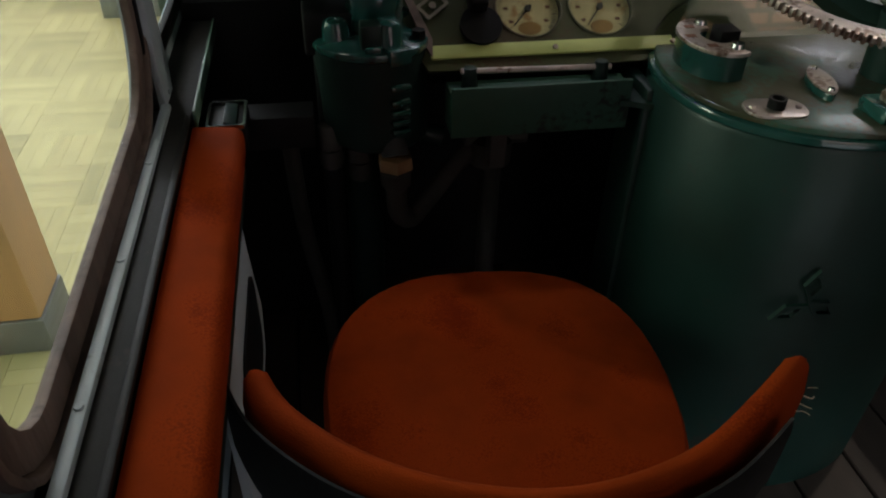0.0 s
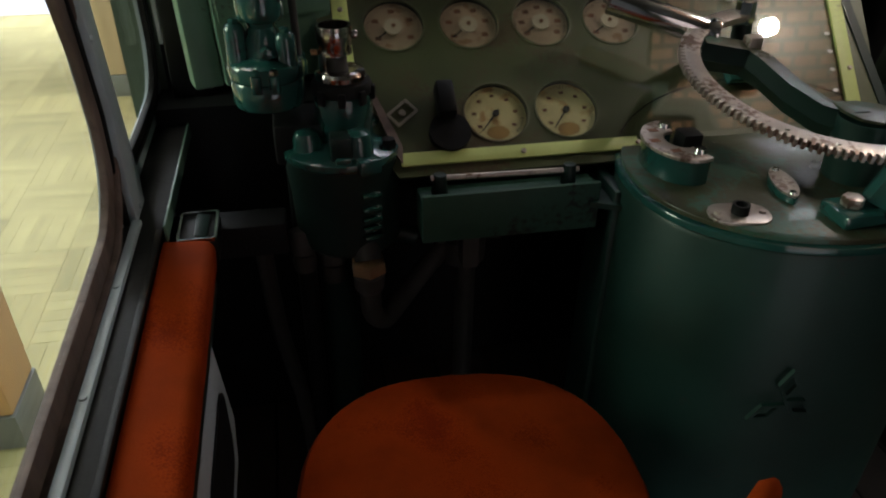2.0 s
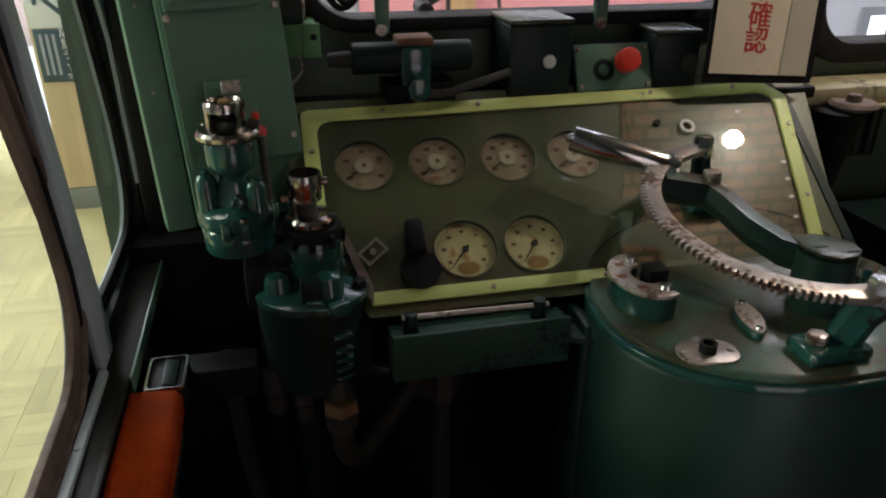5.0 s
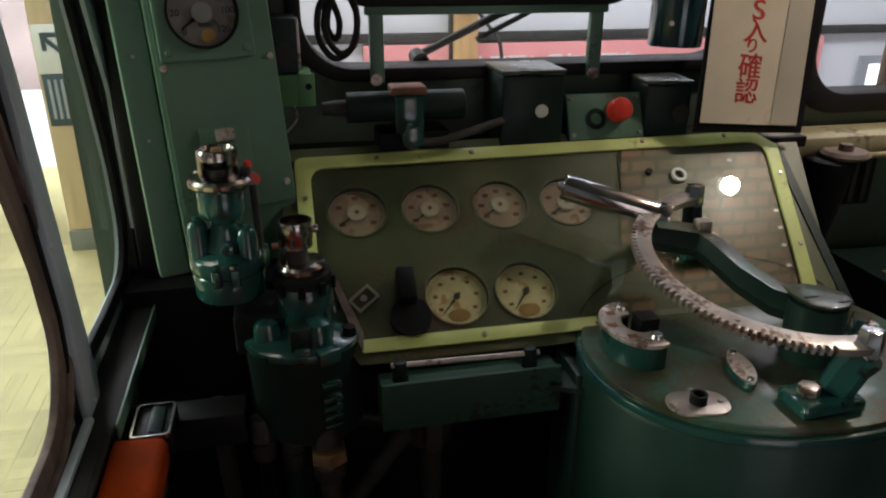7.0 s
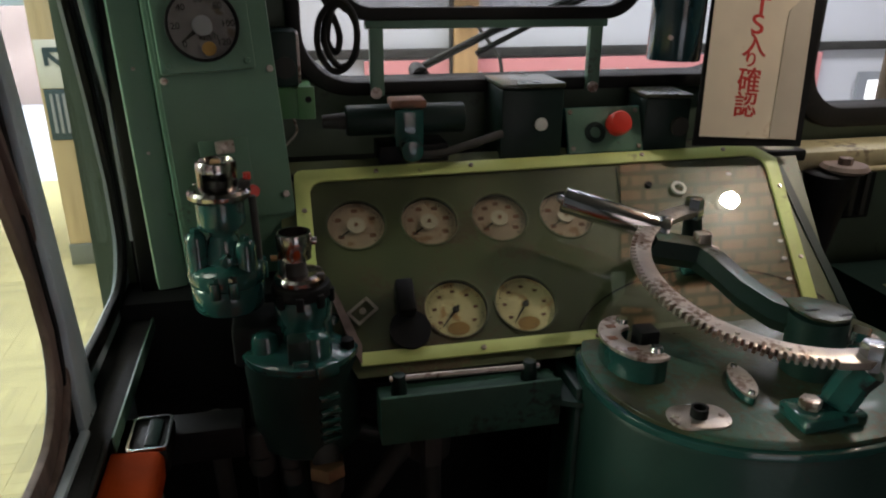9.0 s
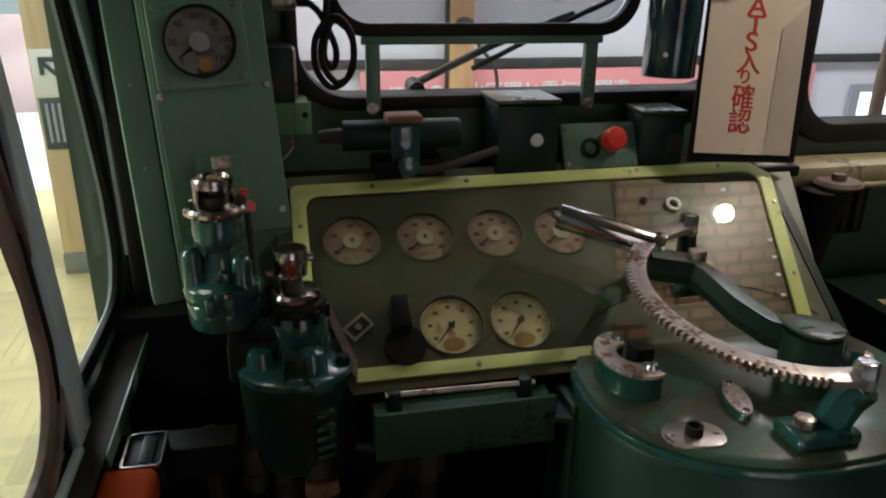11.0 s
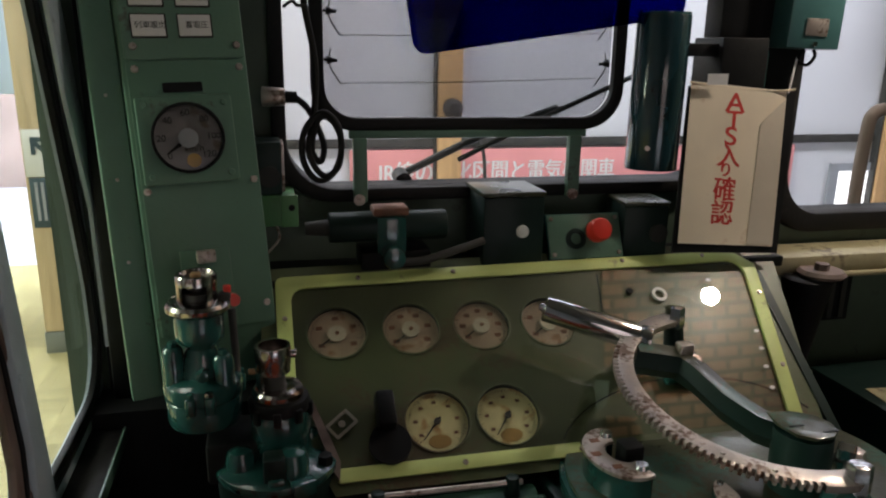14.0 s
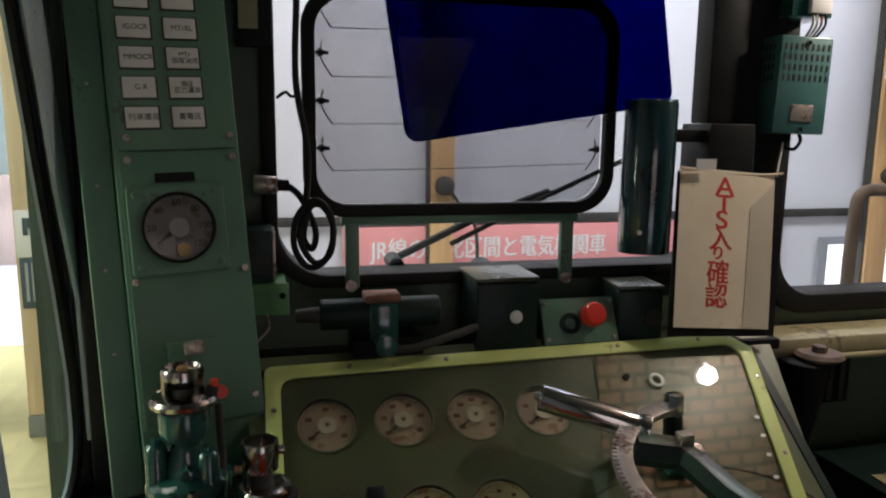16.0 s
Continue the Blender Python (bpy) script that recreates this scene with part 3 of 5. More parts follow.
PANEL_M = frame_of((0, 1.495, 0.966), (1, 0, 0), (0, math.cos(SL), math.sin(SL)))


def on_panel(u, v, w=0.0):
    return PANEL_M @ Vector((u, v, w))


desk = thing("instrument_desk", (0.4, 1.45, 0.0), "sloping dull green instrument desk with a yellow-green trim", "control desk")
# the desk is cut out in an arc round the controller
cut = [(0.63 + 0.235 * math.cos(radians(k * 15)), -0.292 + 0.012 * math.sin(radians(k * 15))) for k in range(13)]
face = [(-0.135, 0.158), (0.985, 0.170), (0.892, -0.292), *cut, (-0.028, -0.292), (-0.135, -0.06)]
gauges = [(0.0, 0.008, 0.054), (0.138, 0.006, 0.054), (0.276, 0.004, 0.054), (0.411, 0.0, 0.054), (0.157, -0.181, 0.057), (0.286, -0.183, 0.057)]
holes = [[(u + x, v + y) for x, y in disc(r)] for u, v, r in gauges]
part("face_plate", plate(face, 0.004, PANEL_M @ pose(0, 0, -0.006), holes), PANEL, desk, "worn dull green metal face")
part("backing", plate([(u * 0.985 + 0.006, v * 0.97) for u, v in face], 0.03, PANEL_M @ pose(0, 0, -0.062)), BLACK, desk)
outer = [(-0.107, 0.133), (0.872, 0.143), (0.917, 0.103), (0.852, -0.274), (-0.012, -0.274), (-0.107, -0.07)]
inner = [(-0.079, 0.106), (0.868, 0.116), (0.888, 0.096), (0.826, -0.250), (-0.017, -0.250), (-0.079, -0.085)]


def eased(corner, before, after, r, seg=6):
    """A corner of an outline turned into a short curve."""
    c, p, q = Vector(corner), Vector(before), Vector(after)
    p, q = c + (p - c).normalized() * r, c + (q - c).normalized() * r
    return [tuple(p * (1 - t) ** 2 + c * 2 * t * (1 - t) + q * t * t) for t in (k / seg for k in range(seg + 1))]


band = [outer[5], *eased(outer[0], outer[5], outer[1], 0.018), outer[1], outer[2], outer[3]]
band += [inner[3], *eased((0.890, 0.116), inner[3], inner[0], 0.045), *eased(inner[0], inner[1], inner[5], 0.030), inner[5]]
part("trim", plate(band, 0.005, PANEL_M @ pose(0, 0, 0.001), (), 0.001), YELLOW, desk, "yellow-green trim strip")
lower = [(0.40, -0.274), (0.40, -0.250), (-0.017, -0.250), *eased((-0.024, -0.274), (-0.017, -0.250), (0.40, -0.274), 0.008)]
part("trim", plate(lower, 0.005, PANEL_M @ pose(0, 0, 0.001), (), 0.001), YELLOW, desk, "yellow-green trim strip")
part("edge_bar", plate([(-0.020, -0.272), (-0.030, -0.250), (-0.062, -0.135), (-0.051, -0.132), (-0.016, -0.238)], 0.006, PANEL_M @ pose(0, 0, 0.001)), WORN, desk, "thin brown edge bar")
part("cover_glass", plate([*inner[:4], *[(u, max(v, -0.249)) for u, v in cut if v > -0.2895], *inner[4:]], 0.003, PANEL_M @ pose(0, 0, 0.0005)), COVER, desk, "reflecting clear cover").visible_shadow = False
for u, v in ((-0.092, 0.04), (0.24, 0.125), (0.61, 0.130), (0.893, 0.03), (0.865, -0.14), (0.19, -0.263), (0.40, -0.263), (0.05, 0.122), (0.80, 0.133)):
    screw(on_panel(u, v, 0.006), PANEL_M.to_3x3() @ Vector((0, 0, 1)), desk, 0.005)
part("side_cheek", plate([(1.27, 0.0), (1.735, 0.0), (1.735, 1.02), (1.56, 1.02), (1.27, 0.79)], 0.02, at_x(0.905)), DARKGREEN, desk)
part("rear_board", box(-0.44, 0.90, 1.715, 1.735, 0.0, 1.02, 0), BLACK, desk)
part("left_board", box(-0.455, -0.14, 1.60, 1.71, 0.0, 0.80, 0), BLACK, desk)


def gauge(u, v, r, dial, angle, hub, labels, name="gauge"):
    m = PANEL_M @ pose(u, v, 0)
    deep = 0.013
    g = part(name, plate(disc(r + 0.003, 36), 0.005, m @ pose(0, 0, -0.004), [disc(r - 0.001, 36)], 0.0015), PANEL, desk, "round gauge behind the cover")
    part("dial", plate(disc(r - 0.001, 32), 0.002, m @ pose(0, 0, -deep)), dial, g, "aged cream dial")
    part("rim", plate(disc(r + 0.003, 36), deep - 0.004, m @ pose(0, 0, -deep), [disc(r - 0.0005, 36)]), BLACK, g)
    top = -deep + 0.0025
    a = radians(angle)
    tip, tail = (math.cos(a) * r * 0.74, math.sin(a) * r * 0.74), (-math.cos(a) * r * 0.2, -math.sin(a) * r * 0.2)
    side = (-math.sin(a) * 0.0022, math.cos(a) * 0.0022)
    part("needle", plate([(tail[0] + side[0], tail[1] + side[1]), (tail[0] - side[0], tail[1] - side[1]), (tip[0] - side[0] * 0.4, tip[1] - side[1] * 0.4), (tip[0] + side[0] * 0.4, tip[1] + side[1] * 0.4)], 0.001, m @ pose(0, 0, top + 0.002)), INK, g, "black needle")
    part("hub", plate(disc(hub, 20), 0.004, m @ pose(0, 0, top + 0.0035)), CREAMSHADE if hub > 0.01 else INK, g)
    if hub > 0.01:
        part("hub_pin", plate(disc(0.004, 12), 0.002, m @ pose(0, 0, top + 0.0075)), RUST, g)
    ticks = []
    for k in range(41):
        b = radians(225 - 270 * k / 40)
        long = 0.10 if k % 5 == 0 else 0.05
        ticks.append(plate([(math.cos(b + d) * q, math.sin(b + d) * q) for q, d in ((r * (0.9 - long), -0.012), (r * 0.9, -0.012), (r * 0.9, 0.012), (r * (0.9 - long), 0.012))], 0.0004, m @ pose(0, 0, top)))
    part("scale_marks", join(*ticks), INK, g, "fine black scale marks")
    fig = 0.0058 if hub > 0.01 else 0.004
    for k in range(labels):
        b = radians(215 - 250 * k / (labels - 1))
        part("figure", plate([(math.cos(b) * r * 0.66 + x, math.sin(b) * r * 0.66 + y) for x, y in ((-fig, -fig * 0.7), (fig, -fig * 0.7), (fig, fig * 0.7), (-fig, fig * 0.7))], 0.0004, m @ pose(0, 0, top)), RUST, g)
    if hub < 0.01:
        part("mark", plate([(x * 0.45, y * 0.28 - r * 0.62) for x, y in disc(r * 0.8, 18)], 0.0004, m @ pose(0, 0, top)), OCHRE, g, "ochre patch")
    return g


gauge(*gauges[0], DIALP, 215, 0.017, 5)
gauge(*gauges[1], DIALP, 218, 0.017, 6)
gauge(*gauges[2], DIALP, 212, 0.017, 7)
gauge(*gauges[3], DIALP, 215, 0.017, 5)
gauge(*gauges[4], DIAL, 228, 0.006, 7)
gauge(*gauges[5], DIAL, 232, 0.006, 7)
# bare holes, ring, studs and switch on the face
part("stud", rod(on_panel(0.602, 0.055, -0.002), on_panel(0.602, 0.055, 0.006), 0.007), BLACK, desk, "black stud")
part("ring", plate(disc(0.016), 0.004, PANEL_M @ pose(0.665, 0.042, 0.002), [disc(0.010)]), WHITEKNOB, desk, "pale ring nut")
for k, (u, v) in enumerate(((0.845, -0.06), (0.838, -0.10), (0.829, -0.14), (0.82, -0.185), (0.79, 0.07))):
    part("paint_chip", plate([(u + x * 0.006, v + y * 0.004) for x, y in disc(1, 7)], 0.0006, PANEL_M @ pose(0, 0, 0.004)), LABEL, desk)
part("joint_line", plate([(0.545, 0.105), (0.548, 0.105), (0.520, -0.05), (0.517, -0.05)], 0.0008, PANEL_M @ pose(0, 0, -0.002)), DARKGREEN, desk)
arc_out = [(0.63 + 0.275 * math.cos(radians(8 * k)), -0.292 + 0.150 * math.sin(radians(8 * k))) for k in range(3, 21)]
arc_in = [(0.63 + 0.272 * math.cos(radians(8 * k)), -0.292 + 0.147 * math.sin(radians(8 * k))) for k in range(20, 2, -1)]
part("arc_joint", plate(arc_out + arc_in, 0.0008, PANEL_M @ pose(0, 0, -0.002)), BLACK, desk, "dark arc joint round the controller")
sw_m = PANEL_M @ pose(-0.008, -0.172, 0, 0, 0, 38)
part("switch_plate", plate(rounded(-0.024, 0.024, -0.016, 0.016, 0.003), 0.003, sw_m, [rounded(-0.019, 0.019, -0.011, 0.011, 0.002)]), STEEL, desk, "small steel label frame")
part("plate_dot", plate(disc(0.006), 0.003, sw_m), STEEL, desk)
part("switch_lever", moved(box(-0.016, 0.016, -0.03, 0.034, 0, 0.035, 0.006), PANEL_M @ pose(0.066, -0.165, 0.002)), BLACK, desk, "black toggle lever")
part("switch_base", plate(disc(0.036), 0.008, PANEL_M @ pose(0.068, -0.218, 0.004)), BLACK, desk, "round black switch base")

# ---- paper rest under the panel ----
tray = thing("paper_rest", (0.15, 1.24, 0.69), "dark green paper rest with a clamping rod", "holder")
part("trough", box(0.0, 0.305, 1.215, 1.268, 0.690, 0.765, 0.004), GREENM, tray)
part("lip", box(0.0, 0.305, 1.205, 1.214, 0.690, 0.778, 0.003), GREENM, tray)
part("rod", rod((0.02, 1.24, 0.793), (0.275, 1.24, 0.788), 0.005), STEEL, tray, "steel rod")
for x in (0.035, 0.258):
    part("rod_post", rod((x, 1.24, 0.764), (x, 1.24, 0.80), 0.014, 0.011, 14, 0.002), DARKGREEN, tray)
part("bracket", box(0.08, 0.11, 1.25, 1.29, 0.60, 0.70, 0.003), PIPE, tray)

# ---- pipes under the desk ----
pipe = thing("air_pipe", (-0.08, 1.25, 0.0), "grimy air pipe with a bare bronze union nut", "pipe")
part("bend", tube(spline([(-0.088, 1.25, 0.625), (-0.087, 1.25, 0.56), (-0.083, 1.252, 0.522), (-0.062, 1.262, 0.500), (-0.035, 1.285, 0.512), (0.015, 1.325, 0.545), (0.070, 1.36, 0.585)], 8), 0.019, 16), PIPE, pipe)
part("union_nut", rod((-0.088, 1.25, 0.618), (-0.088, 1.25, 0.642), 0.033, 0.031, 6, 0.003), BRASS, pipe, "bare bronze nut")
part("sleeve", lathe([(0.022, 0.578), (0.027, 0.585), (0.028, 0.611), (0.022, 0.6175)], (-0.088, 1.25, 0), 18), PIPE, pipe)
part("neck", rod((-0.088, 1.25, 0.638), (-0.092, 1.285, 0.69), 0.024), PIPE, pipe)
drop = thing("drain_pipe", (0.085, 1.36, 0.0), "grimy vertical pipe with a cross valve", "pipe")
part("riser", rod((0.112, 1.36, 0.0), (0.112, 1.36, 0.62), 0.020), PIPE, drop)
part("valve_body", lathe([(0.02, 0), (0.042, 0.01), (0.045, 0.06), (0.03, 0.075), (0.03, 0.10)], (0.106, 1.36, 0.545), 20), PIPE, drop)
part("cross_arm", rod((0.055, 1.36, 0.612), (0.175, 1.36, 0.612), 0.022), PIPE, drop)
leg = thing("conduit", (-0.26, 1.35, 0.0), "thin grimy conduit to the floor", "pipe")
part("conduit_run", tube(spline([(-0.27, 1.34, 0.70), (-0.26, 1.35, 0.45), (-0.23, 1.38, 0.2), (-0.22, 1.38, 0.0)], 6), 0.016), PIPE, leg)
for x, z in ((-0.196, 0.628), (-0.146, 0.600)):
    u = thing("pipe_union", (x, 1.25, z - 0.04), "grimy pipe union below the brake valve", "pipe fitting", "pipe unions")
    part("nut", rod((x, 1.30, z + 0.005), (x, 1.31, z + 0.05), 0.021, 0.024, 12, 0.004), PIPE, u)
    part("neck", lathe([(0.010, -0.032), (0.019, -0.026), (0.022, -0.008), (0.018, 0.006)], (x, 1.30, z), 16), PIPE, u)
beam = solo("support_beam", box(-0.44, -0.22, 1.27, 1.33, 0.655, 0.715, 0.004), BLACK, "dark horizontal support beam under the ledge", "beam")


# ---- brake valves ----
def hex_bolt(name, at, r, h, mat, parent):
    return part(name, rod(at, Vector(at) + Vector((0, 0, h)), r, r * 0.92, 6, 0.0015), mat, parent)


def valve_rear(x, y):
    v = thing("brake_valve", (x, y, 0.0), "teal painted small brake valve with a chromed cap", "brake valve", "brake valves")
    part("bridge", box(x + 0.0, x + 0.10, y - 0.05, y + 0.05, 0.80, 0.872, 0.008), BLACK, v)
    part("supply_pipe", rod((x + 0.03, y + 0.02, 0.0), (x + 0.03, y + 0.02, 0.81), 0.018), BLACK, v)
    part("base_drum", lathe([(0.046, 0.8911), (0.055, 0.8965), (0.057, 0.9018), (0.058, 0.9357), (0.0565, 0.9384), (0.056, 0.9393)], (x, y, 0)), TEAL, v)
    part("base_flange", lathe([(0.056, 0.9406), (0.060, 0.9420), (0.0612, 0.9464), (0.0612, 0.9607), (0.059, 0.9661), (0.052, 0.9705), (0.036, 0.9768)], (x, y, 0)), TEAL, v)
    part("bell", lathe([(0.036, 0.9750), (0.031, 0.9910), (0.027, 1.0089), (0.022, 1.0196), (0.024, 1.0267), (0.034, 1.0339)], (x, y, 0)), TEAL, v, "waisted bell")
    part("neck", lathe([(0.033, 1.0303), (0.0365, 1.0356), (0.0375, 1.0428), (0.0375, 1.0713), (0.036, 1.0767)], (x, y, 0)), TEAL, v)
    part("cap_flange", lathe([(0.036, 1.0767), (0.044, 1.0785), (0.0485, 1.0838), (0.049, 1.0900), (0.045, 1.0954), (0.034, 1.0990)], (x, y, 0)), TARNISH, v, "chromed flange")
    # the cap's wall is cut away in a window towards the driver
    wall = []
    for q in (0.0308, 0.0262):
        wall.append([(q * math.cos(radians(-55 + 275 * k / 30)), q * math.sin(radians(-55 + 275 * k / 30))) for k in range(31)])
    cap = part("cap", join(plate(wall[0] + wall[1][::-1], 0.036, Matrix.Translation((x, y, 1.0985))), lathe([(0.0262, 1.1235), (0.0309, 1.1239), (0.0312, 1.1355), (0.0295, 1.1391), (0.026, 1.1391), (0.0235, 1.1329), (0.001, 1.1320)], (x, y, 0))), TARNISH, v, "hollow chromed cap")
    part("core", lathe([(0.021, 1.0990), (0.021, 1.1088), (0.012, 1.1123), (0.011, 1.1226)], (x, y, 0), 20), PIPE, cap, "dark core")
    part("spindle", box(x - 0.008, x + 0.008, y - 0.008, y + 0.008, 1.1324, 1.1400, 0.003), BRASS, cap)
    for a in (150, 215, 250, 330):
        hex_bolt("rim_screw", (x + 0.042 * math.cos(radians(a)), y + 0.042 * math.sin(radians(a)), 1.0950), 0.0045, 0.004, TARNISH, v)
    for a, top in ((198, 1.0285), (322, 1.0160), (80, 1.0267)):
        px, py = x + 0.043 * math.cos(radians(a)), y + 0.043 * math.sin(radians(a))
        boss = part("stud_boss", lathe([(0.0175, 0.9643), (0.0165, 0.9732), (0.016, top - 0.010), (0.014, top - 0.004), (0.010, top)], (px, py, 0), 16), TEAL, v)
        hex_bolt("stud_nut", (px, py, top - 0.001), 0.0085, 0.008, TEAL, boss)
    for a in (255, 282, 20):
        px, py = x + 0.060 * math.cos(radians(a)), y + 0.060 * math.sin(radians(a))
        part("bolt_lug", rod((px, py, 0.9304), (px, py, 0.9589), 0.0085, 0.0085, 10, 0.002), TEAL, v)
        hex_bolt("lug_nut", (px, py, 0.9594), 0.0075, 0.008, TARNISH if a == 282 else TEAL, v)
    part("front_plug", rod((x + 0.004, y - 0.050, 0.9875), (x + 0.004, y - 0.028, 0.9875), 0.0105, None, 6, 0.002), TEAL, v)
    part("lock_arm", box(x + 0.032, x + 0.050, y - 0.016, y + 0.004, 1.0963, 1.1088, 0.004), PIPE, v, "dark latch arm")
    part("lock_pin", rod((x + 0.045, y - 0.004, 1.1079), (x + 0.045, y - 0.004, 1.1177), 0.006), REDKNOB, v, "red lock pin")
    part("side_tube", rod((x + 0.052, y + 0.01, 0.9643), (x + 0.049, y + 0.01, 1.0758), 0.006, None, 10), PIPE, v, "thin side tube")
    return v


def valve_front(x, y):
    v = thing("brake_valve", (x, y, 0.0), "dark teal automatic brake valve with a chromed socket", "brake valve", "brake valves")
    part("stand", lathe([(0.035, 0.0), (0.035, 0.60)], (x - 0.02, y + 0.05, 0), 18), DARKGREEN, v)
    bm = bmesh.new()
    rings = []
    for z, r, dx in ((0.640, 0.060, 0.006), (0.643, 0.080, 0.006), (0.652, 0.089, 0.006), (0.68, 0.092, 0.004), (0.735, 0.093, 0.003), (0.785, 0.095, 0.0), (0.812, 0.096, 0.0)):
        rings.append([bm.verts.new((x + dx + r * math.cos(k * math.tau / 40), y + r * math.sin(k * math.tau / 40), z)) for k in range(40)])
    for a, b in zip(rings, rings[1:]):
        for k in range(40):
            bm.faces.new((a[k], a[(k + 1) % 40], b[(k + 1) % 40], b[k]))
    bm.faces.new(rings[0]), bm.faces.new(rings[-1])
    # near-black colour carries the shade that the ledge throws on this body
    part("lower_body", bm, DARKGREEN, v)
    part("body_rim", lathe([(0.094, 0.813), (0.0985, 0.815), (0.0995, 0.820), (0.098, 0.826), (0.090, 0.831), (0.060, 0.836), (0.048, 0.842)], (x, y, 0), 44), TEAL, v, "teal shoulder")
    part("upper_body", lathe([(0.050, 0.828), (0.047, 0.845), (0.0465, 0.872), (0.0475, 0.874), (0.0475, 0.912), (0.045, 0.916)], (x + 0.008, y, 0)), TEAL, v)
    part("dark_collar", lathe([(0.044, 0.915), (0.0485, 0.917), (0.049, 0.930), (0.046, 0.936), (0.038, 0.939)], (x + 0.007, y, 0)), BLACK, v)
    for a in (225, 265, 305, 345):
        part("collar_tooth", moved(box(-0.006, 0.006, -0.004, 0.004, 0.905, 0.928, 0.002), Matrix.Translation((x + 0.007 + 0.050 * math.cos(radians(a)), y + 0.050 * math.sin(radians(a)), 0)) @ pose(0, 0, 0, 0, 0, a + 90)), BLACK, v)
    part("flange", lathe([(0.036, 0.938), (0.041, 0.940), (0.0415, 0.947), (0.038, 0.952), (0.030, 0.9545), (0.024, 0.953)], (x + 0.006, y, 0)), TARNISH, v, "tarnished brown flange")
    part("flange_notch", box(x + 0.032, x + 0.044, y - 0.022, y - 0.012, 0.944, 0.956, 0.002), PIPE, v)
    part("stem", lathe([(0.020, 0.953), (0.018, 0.960), (0.018, 0.980)], (x, y, 0), 20), PIPE, v, "dark stem")
    part("cheek", plate([(0.0235 * math.cos(radians(a)), 0.0235 * math.sin(radians(a))) for a in range(100, 236, 9)] + [(0.0275 * math.cos(radians(a)), 0.0275 * math.sin(radians(a))) for a in range(235, 99, -9)], 0.030, Matrix.Translation((x, y, 0.954))), TARNISH, v, "bright side cheek")
    part("socket", lathe([(0.0215, 0.977), (0.0265, 0.979), (0.0265, 0.990), (0.0275, 0.992), (0.0285, 1.018), (0.0275, 1.023), (0.0235, 1.023), (0.0225, 0.998), (0.001, 0.996)], (x, y, 0)), TARNISH, v, "chromed socket")
    part("pin", rod((x + 0.027, y, 1.006), (x + 0.037, y, 1.006), 0.007, None, 12, 0.002), TARNISH, v)
    part("pin", rod((x - 0.028, y - 0.004, 0.982), (x - 0.038, y - 0.004, 0.982), 0.005, None, 12), BRASS, v)
    for a, r, top in ((205, 0.024, 0.866), (292, 0.0255, 0.872), (30, 0.022, 0.860), (110, 0.024, 0.866)):
        px, py = x + 0.062 * math.cos(radians(a)), y + 0.062 * math.sin(radians(a))
        # the bosses at the back get the shaded teal
        part("boss", lathe([(r + 0.003, 0.824), (r, 0.834), (r, top - 0.016), (r * 0.8, top - 0.005), (r * 0.4, top)], (px, py, 0), 18), SHADETEAL if a in (30, 110) else TEAL, v)
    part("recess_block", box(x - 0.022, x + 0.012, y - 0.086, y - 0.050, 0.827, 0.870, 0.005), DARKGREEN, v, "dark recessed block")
    part("recess_foot", box(x - 0.016, x + 0.010, y - 0.093, y - 0.080, 0.827, 0.838, 0.003), TEAL, v)
    hex_bolt("rim_nut", (x + 0.075, y - 0.040, 0.829), 0.013, 0.016, BLACK, v)
    part("spout", moved(box(-0.019, 0.019, -0.012, 0.012, -0.012, 0.014, 0.004), Matrix.Translation((x + 0.036, y - 0.092, 0.822)) @ pose(0, 0, 0, 0, 0, 20)), TEAL, v)
    for z in (0.768, 0.742, 0.724, 0.706, 0.690):
        # ribs coloured as shaded teal like the body below the rim
        part("rib", moved(box(-0.017, 0.017, -0.014, 0.012, -0.005, 0.005, 0.003), Matrix.Translation((x + 0.036, y - 0.084, z)) @ pose(0, 0, 0, 0, 0, 20)), SHADETEAL, v)
    part("side_port", rod((x + 0.06, y + 0.02, 0.64), (x + 0.125, y + 0.02, 0.615), 0.018, 0.022, 12), DARKGREEN, v)
    return v


valve_rear(-0.225, 1.36)
valve_front(-0.116, 1.335)

# ---- master controller ----
MC = Vector((0.63, 1.165, 0.0))


def oval(a, b, power=2.2, seg=56):
    out = []
    for k in range(seg):
        c, s = math.cos(k * math.tau / seg), math.sin(k * math.tau / seg)
        out.append((a * math.copysign(abs(c) ** (2 / power), c), b * math.copysign(abs(s) ** (2 / power), s)))
    return out


mc = thing("master_controller", MC, "green enamelled master controller with a steel notch ring and chromed handle", "controller")
on_mc = Matrix.Translation(MC)
part("body", plate(oval(0.296, 0.246), 0.782, on_mc, (), 0.01), GREEN, mc, "green enamelled drum")
part("rim", plate(oval(0.299, 0.249), 0.012, on_mc @ pose(0, 0, 0.784), (), 0.005), TEAL, mc)
part("top_plate", plate(oval(0.290, 0.240), 0.008, on_mc @ pose(0, 0, 0.797), (), 0.003), TOPPLATE, mc, "worn brown-green top plate")
part("mounting_flange", box(0.325, 0.345, 1.19, 1.29, 0.0, 0.765, 0.004), GREEN, mc)
part("mounting_flange", plate([(0.285, 1.20), (0.35, 1.17), (0.38, 1.285), (0.285, 1.285)], 0.01, Matrix.Translation((0, 0, 0.735))), GREEN, mc)
